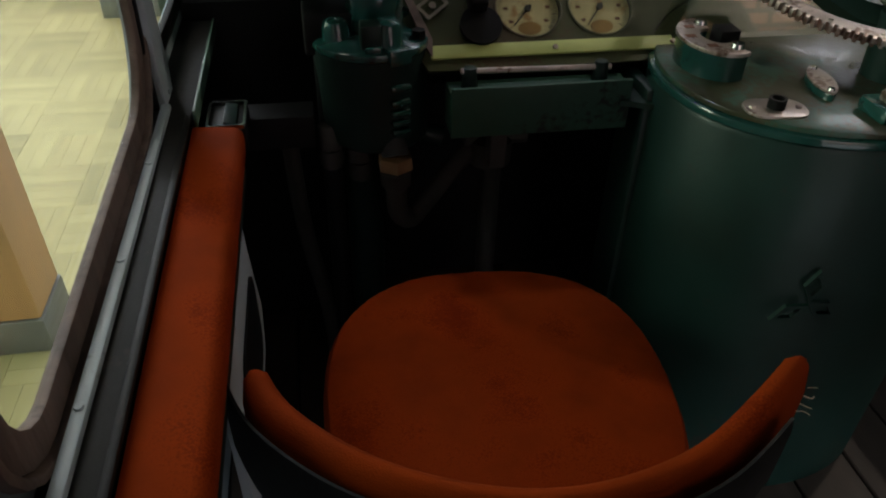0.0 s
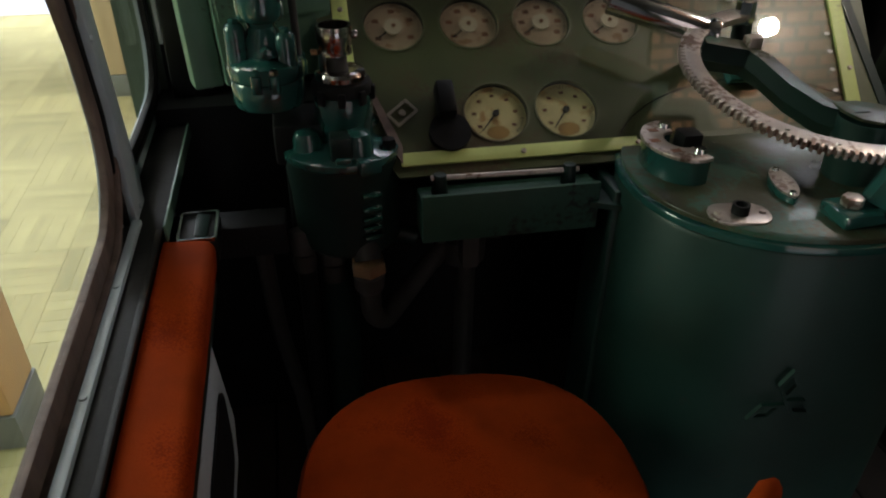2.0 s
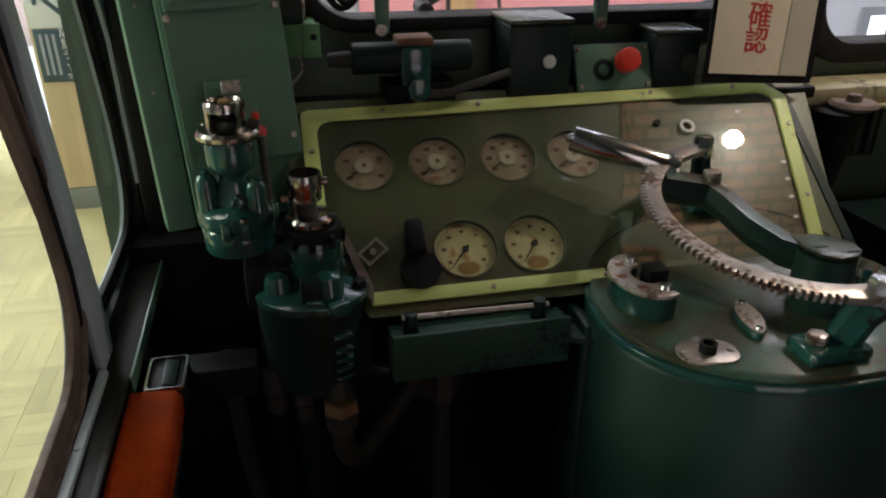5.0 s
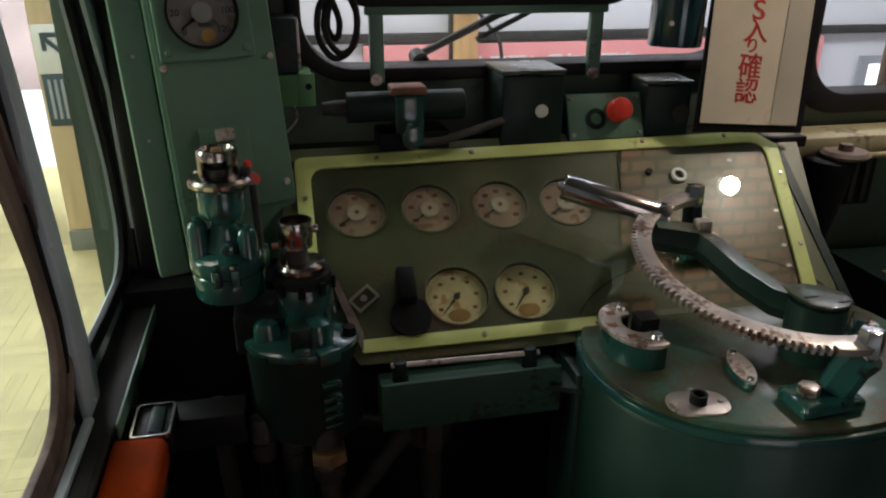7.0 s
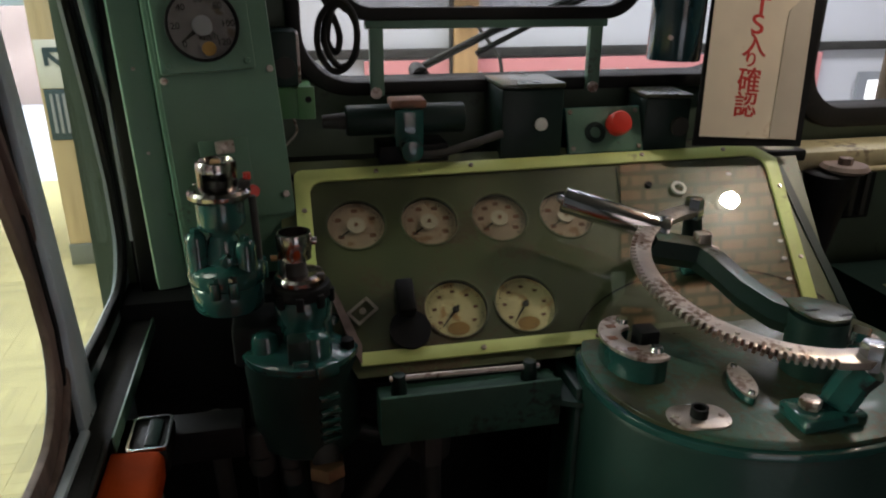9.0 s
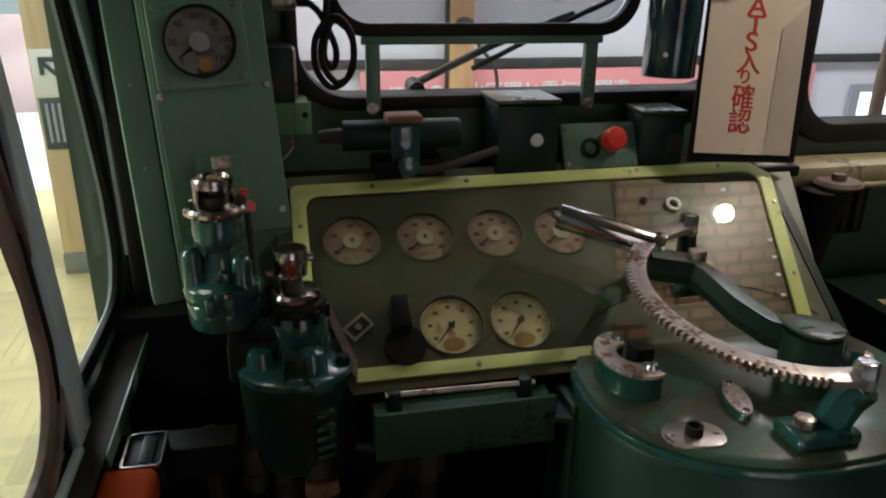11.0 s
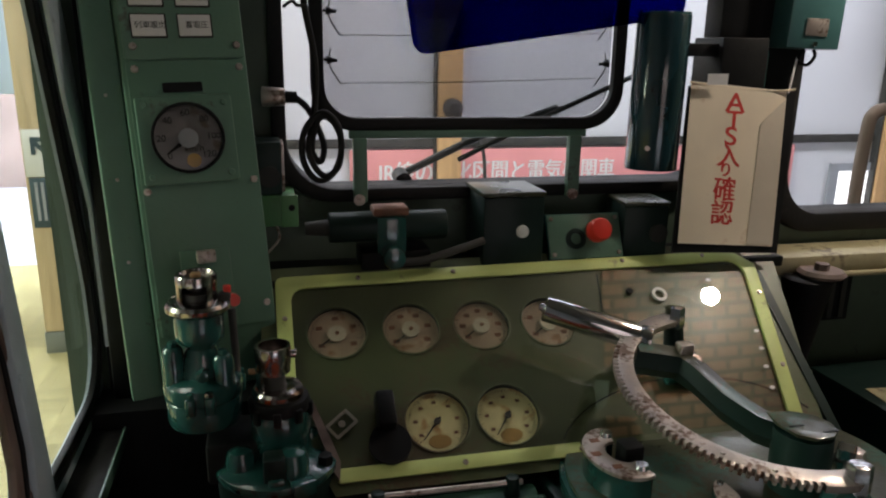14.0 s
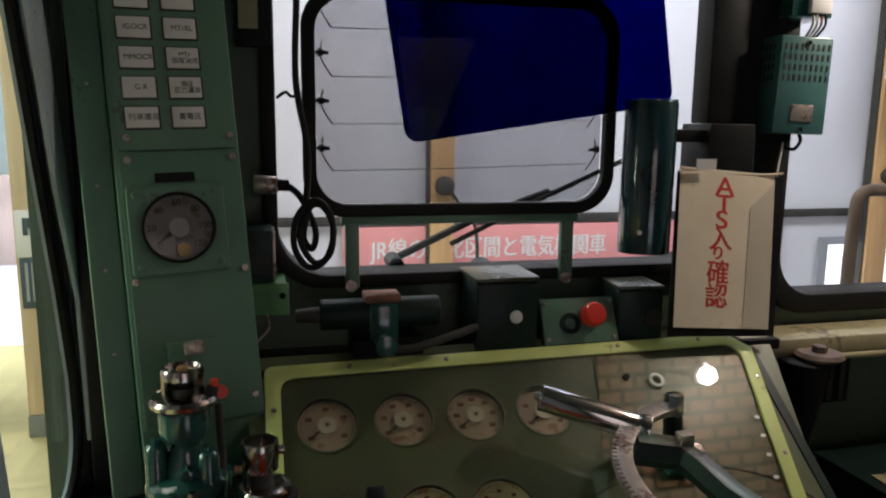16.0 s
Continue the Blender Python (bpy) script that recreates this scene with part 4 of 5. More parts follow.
# raised emblem of three plain lozenges in outline
for ang, off in ((90, 0.034), (210, 0.034), (330, 0.034)):
    e = Vector((0.535, 0.925, 0.512)) + Vector((math.cos(radians(ang)) * off, -0.004, math.sin(radians(ang)) * off))
    loz = [(0.032, 0), (0, 0.017), (-0.032, 0), (0, -0.017)]
    part("emblem", plate(loz, 0.007, Matrix.Translation(e) @ pose(0, 0, 0, 0, 0, -9) @ FACING @ pose(0, 0, 0, 0, 0, ang), [[(x * 0.62, y * 0.62) for x, y in loz]]), GREEN, mc, "raised outline of a lozenge")
# index ring in the near corner: a horseshoe on a round base
IC = Vector((0.425, 1.195))


def horseshoe(r0, r1, a0, a1, seg=22):
    pts = [(r1 * 0.80 * math.cos(radians(a0 + (a1 - a0) * k / seg)), 1.08 * r1 * math.sin(radians(a0 + (a1 - a0) * k / seg))) for k in range(seg + 1)]
    return pts + [(r0 * 0.80 * math.cos(radians(a1 - (a1 - a0) * k / seg)), 1.08 * r0 * math.sin(radians(a1 - (a1 - a0) * k / seg))) for k in range(seg + 1)]


idx = part("index_ring", plate(horseshoe(0.030, 0.073, 82, 292), 0.006, Matrix.Translation((IC.x, IC.y, 0.846)), (), 0.0015), STEEL, mc, "bright horseshoe index ring")
part("ring_base", plate(horseshoe(0.032, 0.070, 84, 290), 0.041, Matrix.Translation((IC.x, IC.y, 0.804))), TEAL, idx)
part("key_post", box(IC.x + 0.002, IC.x + 0.036, IC.y - 0.012, IC.y + 0.024, 0.804, 0.862, 0.003), BLACK, mc, "dark square key post")
for a in (92, 282):
    screw((IC.x + 0.043 * math.cos(radians(a)), IC.y + 0.053 * math.sin(radians(a)), 0.852), (0, 0, 1), idx, 0.012, CHROME)
for a in (132, 180, 232):
    part("index_mark", moved(box(-0.008, 0.008, -0.006, 0.006, 0, 0.0006, 0), Matrix.Translation((IC.x + 0.043 * math.cos(radians(a)), IC.y + 0.053 * math.sin(radians(a)), 0.8525))), RUST, idx)
# key plate and lens-shaped plate
kp = part("key_plate", plate(rounded(-0.046, 0.046, -0.030, 0.030, 0.026), 0.004, Matrix.Translation((0.443, 1.022, 0.805)) @ pose(0, 0, 0, 0, 0, -8), (), 0.001), STEEL, mc, "oval steel key plate")
part("key_socket", lathe([(0.013, 0.0), (0.013, 0.016), (0.009, 0.016), (0.008, 0.004), (0.001, 0.004)], (0.443, 1.022, 0.808), 16), BLACK, kp, "dark key socket")
for dx in (-0.034, 0.034):
    screw((0.443 + dx, 1.022 - dx * 0.14, 0.809), (0, 0, 1), kp, 0.005)
lens = [(0.052 * math.cos(t), 0.019 * math.sin(t) * abs(math.sin(t)) ** 0.3) for t in (k * math.tau / 28 for k in range(28))]
lp_m = Matrix.Translation((0.554, 1.086, 0.805)) @ pose(0, 0, 0, 0, 0, 76)
lp = part("cover_plate", plate(lens, 0.010, lp_m, (), 0.002), TEAL, mc)
part("cover_lid", plate([(x * 0.97, y * 0.97) for x, y in lens], 0.003, lp_m @ pose(0, 0, 0.0105)), STEEL, lp, "steel lens-shaped lid")
for dx in (-0.040, 0.040):
    screw(lp_m @ Vector((dx, 0, 0.0136)), (0, 0, 1), lp, 0.006, CHROME)
# notch ring: a toothed half ring that rises towards the windscreen
RC, TILT = Vector((0.66, 1.185, 0.945)), math.degrees(math.atan(0.18))
RING = Matrix.Translation(RC) @ pose(0, 0, 0, TILT)
r_out, r_in, a_from, a_to, teeth = 0.238, 0.205, 99, 270, 46
rim_pts = []
for k in range(teeth):
    span = (a_to - 14 - a_from - 30) / teeth
    a = a_from + 30 + k * span
    for da, q in ((0.0, r_out), (0.42, r_out), (0.5, r_out - 0.008), (0.92, r_out - 0.008)):
        b = radians(a + da * span)
        rim_pts.append((q * math.cos(b), q * math.sin(b)))
arc = lambda q, a0, a1, n: [(q * math.cos(radians(a0 + (a1 - a0) * k / n)), q * math.sin(radians(a0 + (a1 - a0) * k / n))) for k in range(n + 1)]
ring_line = arc(r_out, a_from, a_from + 29, 8) + rim_pts + arc(r_out, a_to - 14, a_to, 3) + arc(r_in, a_to, a_from, 36)
ring = part("notch_ring", plate(ring_line, 0.012, RING, (), 0.0012), STEEL, mc, "worn steel toothed half ring", 25)
for a in (120, 150, 185, 205, 222, 240):
    b = radians(a)
    screw(RING @ Vector((0.221 * math.cos(b), 0.221 * math.sin(b), 0.012)), (0, 0, 1), ring, 0.004)
for a, foot, yaw in ((a_from, (0.628, 1.392), 0), (a_to, (0.64, 0.985), 0)):
    b = radians(a)
    top = RING @ Vector((0.2215 * math.cos(b), 0.2215 * math.sin(b), 0.012))
    part("lug_bolt", rod(top - Vector((0, 0, 0.022)), top + Vector((0, 0, 0.02)), 0.019, 0.017, 6, 0.003), CHROME, ring, "bright lug bolt")
    low = 0.83
    if foot[1] > 1.3:
        low = 0.966 + 0.784 * (foot[1] - 1.495) + 0.02
        part("support_foot", moved(box(-0.03, 0.05, -0.032, 0.032, 0.0, 0.024, 0.008), PANEL_M @ pose(foot[0], (foot[1] - 1.495) / math.cos(SL), 0.002)), TEAL, mc)
        part("foot_bolt", moved(rod((0.034, 0, 0.022), (0.034, 0, 0.038), 0.015, None, 6, 0.002), PANEL_M @ pose(foot[0], (foot[1] - 1.495) / math.cos(SL), 0.002)), STEEL, mc)
        part("support", rod(Vector((*foot, low)), top - Vector((0, 0, 0.02)), 0.021, 0.017, 16), DARKGREEN, mc)
        continue
    part("support", tube([top - Vector((0, 0, 0.02)), (top + Vector((*foot, 0.83))) / 2, Vector((*foot, 0.83))], 0, 12, profile=(0.04, 0.05)), TEAL, mc)
    part("support_foot", box(foot[0] - 0.075, foot[0] + 0.03, foot[1] - 0.035, foot[1] + 0.03, 0.804, 0.828, 0.008), TEAL, mc)
    part("foot_bolt", rod((foot[0] - 0.045, foot[1], 0.827), (foot[0] - 0.045, foot[1], 0.842), 0.016, None, 6, 0.002), STEEL, mc)
part("plate_bolt", rod((0.853, 1.163, 0.804), (0.853, 1.163, 0.822), 0.018, 0.016, 6, 0.003), STEEL, mc)
# handle: hub, cranked arm, chromed grip
arm_line = [(0.693, 1.111, 0.881), (0.652, 1.163, 0.885), (0.622, 1.209, 0.903), (0.607, 1.277, 0.923), (0.59, 1.315, 0.933), (0.509, 1.323, 0.948), (0.52, 1.368, 0.955)]
hd = part("handle_arm", tube([Vector(p) for p in arm_line], 0, 4, profile=(0.046, 0.056)), GREEN, mc, "green cranked handle arm")
part("arm_face", tube([Vector(p) + Vector((0, 0, 0.028)) for p in arm_line[:-1]], 0, 4, profile=(0.034, 0.004)), TOPPLATE, hd, "rubbed bare upper face")
part("hub", lathe([(0.044, 0.804), (0.046, 0.872), (0.045, 0.905), (0.001, 0.907)], (0.693, 1.111, 0), 28), GREEN, hd)
part("hub_cap", plate([(-0.012, -0.044), (0.020, -0.042), (0.040, -0.026), (0.046, 0.0), (0.036, 0.026), (0.006, 0.046), (-0.034, 0.050), (-0.040, 0.010), (-0.034, -0.026)], 0.005, Matrix.Translation((0.693, 1.111, 0.9105)), (), 0.002), TOPPLATE, hd, "worn brown cap")
for dx in (0.0, 0.026):
    part("clamp_bolt", rod((0.693 + 0.034, 1.111 - 0.034 + dx * 0.4, 0.887 - dx), (0.693 + 0.052, 1.111 - 0.054 + dx * 0.4, 0.887 - dx), 0.015, None, 6, 0.003), CHROME, hd, "bright clamp bolt")
    part("clamp_slot", box(0.693 - 0.03 + dx * 1.6, 0.693 - 0.005 + dx * 1.6, 1.111 - 0.004 - dx, 1.111 - dx, 0.9155, 0.9163, 0), BLACK, hd)
part("arm_stop", box(0.585, 0.612, 1.303, 1.327, 0.955, 0.978, 0.004), STEEL, hd)
g0, g1 = Vector((0.530, 1.360, 0.975)), Vector((0.372, 1.425, 1.020))
gd = (g1 - g0).normalized()
part("grip", join(rod(g0, g1, 0.0245, 0.0245, 28, 0.003), rod(g0 - gd * 0.02, g0, 0.029, 0.025, 28, 0.002)), CHROME, hd, "chromed round grip")
part("grip_button", rod(g1, g1 + gd * 0.010, 0.009, 0.006, 14), CHROME, hd)

# ---- driver's seat ----
seat = thing("driver_seat", (0.02, 0.82, 0.0), "orange velour driver's seat with a low curved backrest", "seat")
SEAT_C = Vector((0.010, 0.838, 0.0))
bm = bmesh.new()
rings = []
outline = []
for k in range(48):
    c, sn = math.cos(k * math.tau / 48), math.sin(k * math.tau / 48)
    bow = 2.55 if sn > 0 else 3.4
    wide = 0.252 if sn > 0 else 0.252 - 0.040 * abs(sn)
    outline.append((wide * math.copysign(abs(c) ** (2 / bow), c), (0.262 if sn > 0 else 0.27) * math.copysign(abs(sn) ** (2 / bow), sn)))
for z, k in ((0.435, 0.93), (0.44, 0.97), (0.465, 1.0), (0.485, 0.995), (0.497, 0.965), (0.503, 0.90), (0.508, 0.6), (0.510, 0.25)):
    rings.append([bm.verts.new((x * k, y * k, z)) for x, y in outline])
for a, b in zip(rings, rings[1:]):
    for i in range(len(a)):
        bm.faces.new((a[i], a[(i + 1) % len(a)], b[(i + 1) % len(a)], b[i]))
bm.faces.new(rings[0]), bm.faces.new(rings[-1])
part("cushion", moved(bm, Matrix.Translation(SEAT_C) @ pose(0, 0, 0, 0, 0, -4)), ORANGE, seat, "orange velour cushion")
part("seat_pan", plate(rounded(-0.21, 0.20, -0.25, 0.22, 0.10), 0.025, Matrix.Translation((0.015, 0.825, 0.408))), BLACK, seat)
part("pedestal", lathe([(0.16, 0), (0.16, 0.015), (0.05, 0.03), (0.045, 0.408)], (0.02, 0.82, 0.0)), BLACK, seat)
back_line = spline([(-0.308, 0.728, 0.706), (-0.276, 0.660, 0.705), (-0.208, 0.592, 0.703), (-0.126, 0.545, 0.702), (-0.04, 0.520, 0.702), (0.045, 0.520, 0.702), (0.135, 0.544, 0.703), (0.222, 0.595, 0.704), (0.308, 0.655, 0.706)], 6)
bm = bmesh.new()
rings = []
n = len(back_line)
for i, p in enumerate(back_line):
    d = (back_line[min(i + 1, n - 1)] - back_line[max(i - 1, 0)]).normalized()
    out = Vector((-d.y, d.x, 0)).normalized()
    end = min(1.0, (0.35 + min(i, n - 1 - i) * 0.35))
    ring = []
    for k in range(14):
        c, s = math.cos(k * math.tau / 14), math.sin(k * math.tau / 14)
        q = (abs(c) ** 3 + abs(s) ** 3) ** (-1 / 3)
        ring.append(bm.verts.new(p + Vector((0, 0, -0.075)) + out * c * q * 0.019 * end + Vector((0, 0, s * q * 0.075 * (0.6 + 0.4 * end)))))
    rings.append(ring)
for a, b in zip(rings, rings[1:]):
    for k in range(14):
        bm.faces.new((a[k], a[(k + 1) % 14], b[(k + 1) % 14], b[k]))
bm.faces.new(rings[0]), bm.faces.new(rings[-1])
part("backrest", bm, ORANGE, seat, "curved orange velour backrest", 60)
shell = tube([p + Vector((p.x - 0.0, p.y - 0.80, 0)).normalized() * 0.030 + Vector((0, 0, -0.075)) for p in back_line[1:-6]], 0, 10, profile=(0.010, 0.125))
part("back_shell", shell, BLACK, seat, "thin painted metal back shell")
for k in range(4):
    p = Vector((0.318 - 0.008 * k, 0.643 - 0.007 * k, 0.648 - 0.004 * k))
    part("torn_thread", tube(spline([p, p + Vector((0.006 + 0.002 * math.sin(k), -0.004, 0.004 * math.cos(k * 2))), p + Vector((0.011, -0.006 + 0.004 * math.cos(k), 0.007 * math.sin(k * 3)))], 4), 0.0006, 5), PAPER, seat, "pale torn stuffing thread")
for x in (-0.14, 0.15):
    part("back_stay", tube(spline([(x, 0.70, 0.415), (x, 0.56, 0.43), (x, 0.515, 0.50), (x, 0.512, 0.62)], 5), 0.012), BLACK, seat)

# ---- armrest along the side wall ----
arm = thing("armrest", (-0.37, 0.85, 0.70), "long orange velour armrest under the side window", "armrest")
part("pad", moved(box(-0.047, 0.047, -0.46, 0.352, -0.03, 0.03, 0.018, 5), Matrix.Translation((-0.374, 0.845, 0.720)) @ pose(0, 0, 0, 0, 4, 0)), ORANGE, arm, "orange velour pad", 60)
part("backing_board", box(-0.418, -0.33, 0.40, 1.16, 0.675, 0.695, 0.003), DARKGREEN, arm)
part("bracket", box(-0.455, -0.40, 0.55, 0.60, 0.64, 0.69, 0.003), BLACK, arm)
flap = thing("folding_plate", (-0.33, 0.98, 0.40), "grey hinged plate with a dark oblong inlay below the armrest", "plate")
part("leaf", plate([(0.72, 0.40), (1.06, 0.40), (1.10, 0.46), (1.03, 0.675), (0.72, 0.675)], 0.012, at_x(-0.345), (), 0.003), GREY, flap)
part("inlay", plate(rounded(0.80, 1.03, 0.45, 0.60, 0.04), 0.003, at_x(-0.3325)), BLACK, flap)
ash = thing("ash_tray", (-0.345, 1.245, 0.69), "small chromed flip tray on the ledge", "tray")
part("housing", box(-0.385, -0.325, 1.20, 1.29, 0.695, 0.735, 0.004), BLACK, ash)
part("frame", plate(rounded(-0.385, -0.325, 1.20, 1.29, 0.008), 0.006, Matrix.Translation((0, 0, 0.736)), [rounded(-0.381, -0.329, 1.204, 1.286, 0.006)]), CHROME, ash, "chromed rim")
part("lid", moved(box(-0.010, 0.010, -0.035, 0.035, 0, 0.004, 0.0015), Matrix.Translation((-0.350, 1.245, 0.738)) @ pose(0, 0, 0, 0, 12)), DARKGREEN, ash)

# ---- left console ----
CON = frame_of((-0.241, 1.5575, 1.321), (0.976, 0.215, 0.03), Vector((-0.02, 0.185, 0.98)))

con = thing("side_console", (-0.23, 1.62, 0.78), "pale green instrument console with speedometer and lamp labels", "console")
part("housing", moved(box(-0.09, 0.115, -0.44, 0.80, -0.12, -0.004, 0.006), CON), PALE, con)
part("flank", moved(box(-0.142, -0.091, -0.44, 0.80, -0.11, -0.020, 0.005), CON), PALE, con, "recessed green flank")
for y in (-0.20, -0.06, 0.08, 0.25):
    screw(CON @ Vector((-0.118, y, -0.020)), CON.to_3x3() @ Vector((0, 0, 1)), con, 0.003)
part("lower_plate", plate(rounded(-0.083, 0.112, -0.335, 0.130, 0.006), 0.004, CON @ pose(0, 0, -0.003), (), 0.001), PALE, con)
part("upper_plate", plate(rounded(-0.083, 0.112, 0.134, 0.70, 0.006), 0.004, CON @ pose(0, 0, -0.003), (), 0.001), PALE, con)
for x, y in ((-0.07, 0.118), (0.10, 0.118), (-0.075, -0.085), (0.103, -0.078), (0.10, -0.30), (-0.068, 0.155), (0.10, 0.155)):
    screw(CON @ Vector((x, y, 0.001)), CON.to_3x3() @ Vector((0, 0, 1)), con, 0.0065)
sp = part("speedometer", plate(rounded(-0.078, 0.078, -0.076, 0.072, 0.006), 0.010, CON @ pose(0, 0, 0.001), [disc(0.056, 36)], 0.003), PALE, con, "square green bezel of the speedometer")
part("rim", plate(disc(0.060, 36), 0.012, CON @ pose(0, 0, 0.006), [disc(0.055, 36)], 0.002), BLACK, sp)
part("dial", plate(disc(0.0555, 36), 0.002, CON @ pose(0, 0, 0.0)), DIALG, sp, "greyed dial")
part("hub", plate(disc(0.0165, 24), 0.005, CON @ pose(0, 0, 0.004), (), 0.001), GREYPAPER, sp)
for dx in (-0.064, 0.064):
    for dy in (-0.062, 0.058):
        screw(CON @ Vector((dx, dy, 0.011)), CON.to_3x3() @ Vector((0, 0, 1)), sp, 0.006, PALE)
part("needle", plate([(-0.004, 0.003), (0.003, -0.004), (-0.036, -0.026), (-0.037, -0.024)], 0.001, CON @ pose(0, 0, 0.0035)), INK, sp, "black needle")
part("lamp", plate(disc(0.012, 20), 0.003, CON @ pose(0.006, -0.038, 0.002)), OCHRE, sp, "small ochre lamp")
part("cover_glass", plate(disc(0.0545, 36), 0.002, CON @ pose(0, 0, 0.011)), DIALGLASS, sp).visible_shadow = False
for k, txt in enumerate(("0", "20", "40", "60", "80", "100", "120")):
    a = radians(222 - 264 * k / 6)
    writing("figure", txt, 0.0155, CON @ pose(0.043 * math.cos(a), 0.043 * math.sin(a), 0.0028), INK, sp)
writing("unit", "km/h", 0.016, CON @ pose(0.008, -0.018, 0.0028), INK, sp)
part("name_bar", plate(rounded(-0.03, 0.034, 0.078, 0.094, 0.002), 0.003, CON @ pose(0.0, 0, 0.001)), BLACK, con, "black name bar")
part("hatch", moved(box(-0.038, 0.045, -0.33, -0.190, 0, 0.006, 0.002), CON), PALE, con)
part("hatch_knob", moved(box(-0.012, 0.02, -0.215, -0.192, 0.006, 0.020, 0.004), CON), STEEL, con)
part("reset_button", rod(CON @ Vector((0.040, -0.285, 0.004)), CON @ Vector((0.040, -0.285, 0.022)), 0.011), REDKNOB, con, "red button")
labels = [("列車暖房", "蓄電圧"), ("G R", "油圧\n圧力温度"), ("MMOCR", "MTr\n温度油流"), ("IGOCR", "MTrBL"), ("", ""), ("", "")]
for k, pair in enumerate(labels):
    for j, txt in enumerate(pair):
        x, y = -0.040 + 0.074 * j, 0.188 + 0.0505 * k
        lab = part("lamp_label", moved(box(x - 0.026, x + 0.026, y - 0.0175, y + 0.0175, 0.001, 0.005, 0.0012), CON), LABEL, con, "white lamp label")
        # slightly larger black plate draws the shade round the label's edge
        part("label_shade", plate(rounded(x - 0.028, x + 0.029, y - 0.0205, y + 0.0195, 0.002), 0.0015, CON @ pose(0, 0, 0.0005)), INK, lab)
        if txt:
            writing("lettering", txt, 0.0125 if "\n" not in txt else 0.011, CON @ pose(x + 0.003, y, 0.0052), INK, lab, 0.0002)
# fittings right of the console
jb = thing("junction_box", (-0.115, 1.66, 1.205), "black junction box beside the console", "box")
part("box_body", box(-0.148, -0.085, 1.625, 1.73, 1.205, 1.305, 0.004), DARKGREEN, jb)
part("opening", rod((-0.108, 1.622, 1.24), (-0.108, 1.627, 1.24), 0.020), INK, jb)
part("box_edge", box(-0.086, -0.080, 1.63, 1.73, 1.21, 1.30, 0.002), STEEL, jb)
gb = thing("terminal_block", (-0.09, 1.64, 1.145), "bright green terminal block", "terminal")
part("block", box(-0.128, -0.062, 1.61, 1.73, 1.148, 1.204, 0.003), LEAF, gb)
part("face_tab", box(-0.090, -0.058, 1.603, 1.612, 1.148, 1.208, 0.002), LEAF, gb)
part("tab_slot", rod((-0.070, 1.601, 1.185), (-0.070, 1.605, 1.185), 0.006), BLACK, gb)
part("wire", tube(spline([(-0.10, 1.62, 1.15), (-0.095, 1.61, 1.125), (-0.118, 1.60, 1.10), (-0.13, 1.60, 1.09)], 6), 0.0025), STEEL, gb, "loose wire")
cab = thing("coiled_cable", (-0.03, 1.64, 1.24), "black cable coiled up on a steel plug", "cable")
part("plug", rod((-0.115, 1.66, 1.385), (-0.072, 1.655, 1.385), 0.019, 0.016, 16, 0.003), STEEL, cab, "steel plug")
part("gland", rod((-0.074, 1.655, 1.385), (-0.052, 1.655, 1.384), 0.011), BLACK, cab)
part("lead", tube(spline([(-0.055, 1.655, 1.384), (-0.03, 1.65, 1.36), (-0.005, 1.645, 1.30), (-0.012, 1.64, 1.265), (-0.028, 1.635, 1.29), (-0.015, 1.63, 1.345), (0.01, 1.63, 1.345), (0.028, 1.63, 1.30), (0.012, 1.63, 1.245), (-0.02, 1.63, 1.232), (-0.045, 1.632, 1.27), (-0.04, 1.632, 1.325), (-0.005, 1.63, 1.358), (0.024, 1.628, 1.325), (0.022, 1.628, 1.26), (-0.008, 1.63, 1.240), (-0.034, 1.63, 1.285), (-0.022, 1.64, 1.352), (-0.016, 1.66, 1.45), (-0.035, 1.67, 1.58), (-0.03, 1.68, 1.75), (-0.03, 1.70, 2.0)], 7), 0.0062, 8), RUBBER, cab, "black cable")
part("tie", tube(spline([(-0.07, 1.66, 1.545), (-0.055, 1.65, 1.555), (-0.045, 1.655, 1.548), (-0.03, 1.665, 1.55)], 5), 0.003), BLACK, cab)
solo("corner_bracket", box(-0.14, -0.075, 1.70, 1.737, 1.64, 2.2, 0.003), BLACK, "black bracket beside the windscreen", "bracket")
solo("name_tag", box(-0.135, -0.10, 1.69, 1.697, 1.67, 1.80, 0.002), BEIGE, "small beige tag on the bracket", "tag")

# ---- on the shelf ----
hv = thing("horn_valve", (0.12, 1.63, 1.045), "dark green horn valve with a lever", "valve")
part("cylinder", rod((0.0, 1.64, 1.135), (0.235, 1.64, 1.135), 0.030, None, 24, 0.004), DARKGREEN, hv)
part("nose", rod((-0.045, 1.64, 1.135), (0.002, 1.64, 1.135), 0.013, 0.017, 14), PIPE, hv)
part("pad", box(0.085, 0.155, 1.61, 1.665, 1.160, 1.176, 0.004), RUST, hv, "worn reddish pad")
part("yoke", box(0.090, 0.150, 1.605, 1.67, 1.085, 1.160, 0.008), TEAL, hv)
part("pivot", rod((0.12, 1.57, 1.085), (0.12, 1.62, 1.085), 0.022, 0.025, 18, 0.004), TEAL, hv)
part("lever", tube(spline([(0.115, 1.585, 1.078), (0.17, 1.58, 1.076), (0.24, 1.585, 1.092), (0.305, 1.60, 1.106)], 6), 0.008, 12), PIPE, hv, "bare lever")
part("foot", box(0.06, 0.20, 1.61, 1.70, 1.046, 1.088, 0.004), BLACK, hv)
wb = thing("switch_box", (0.372, 1.67, 1.046), "dark switch box with a white push knob", "box")
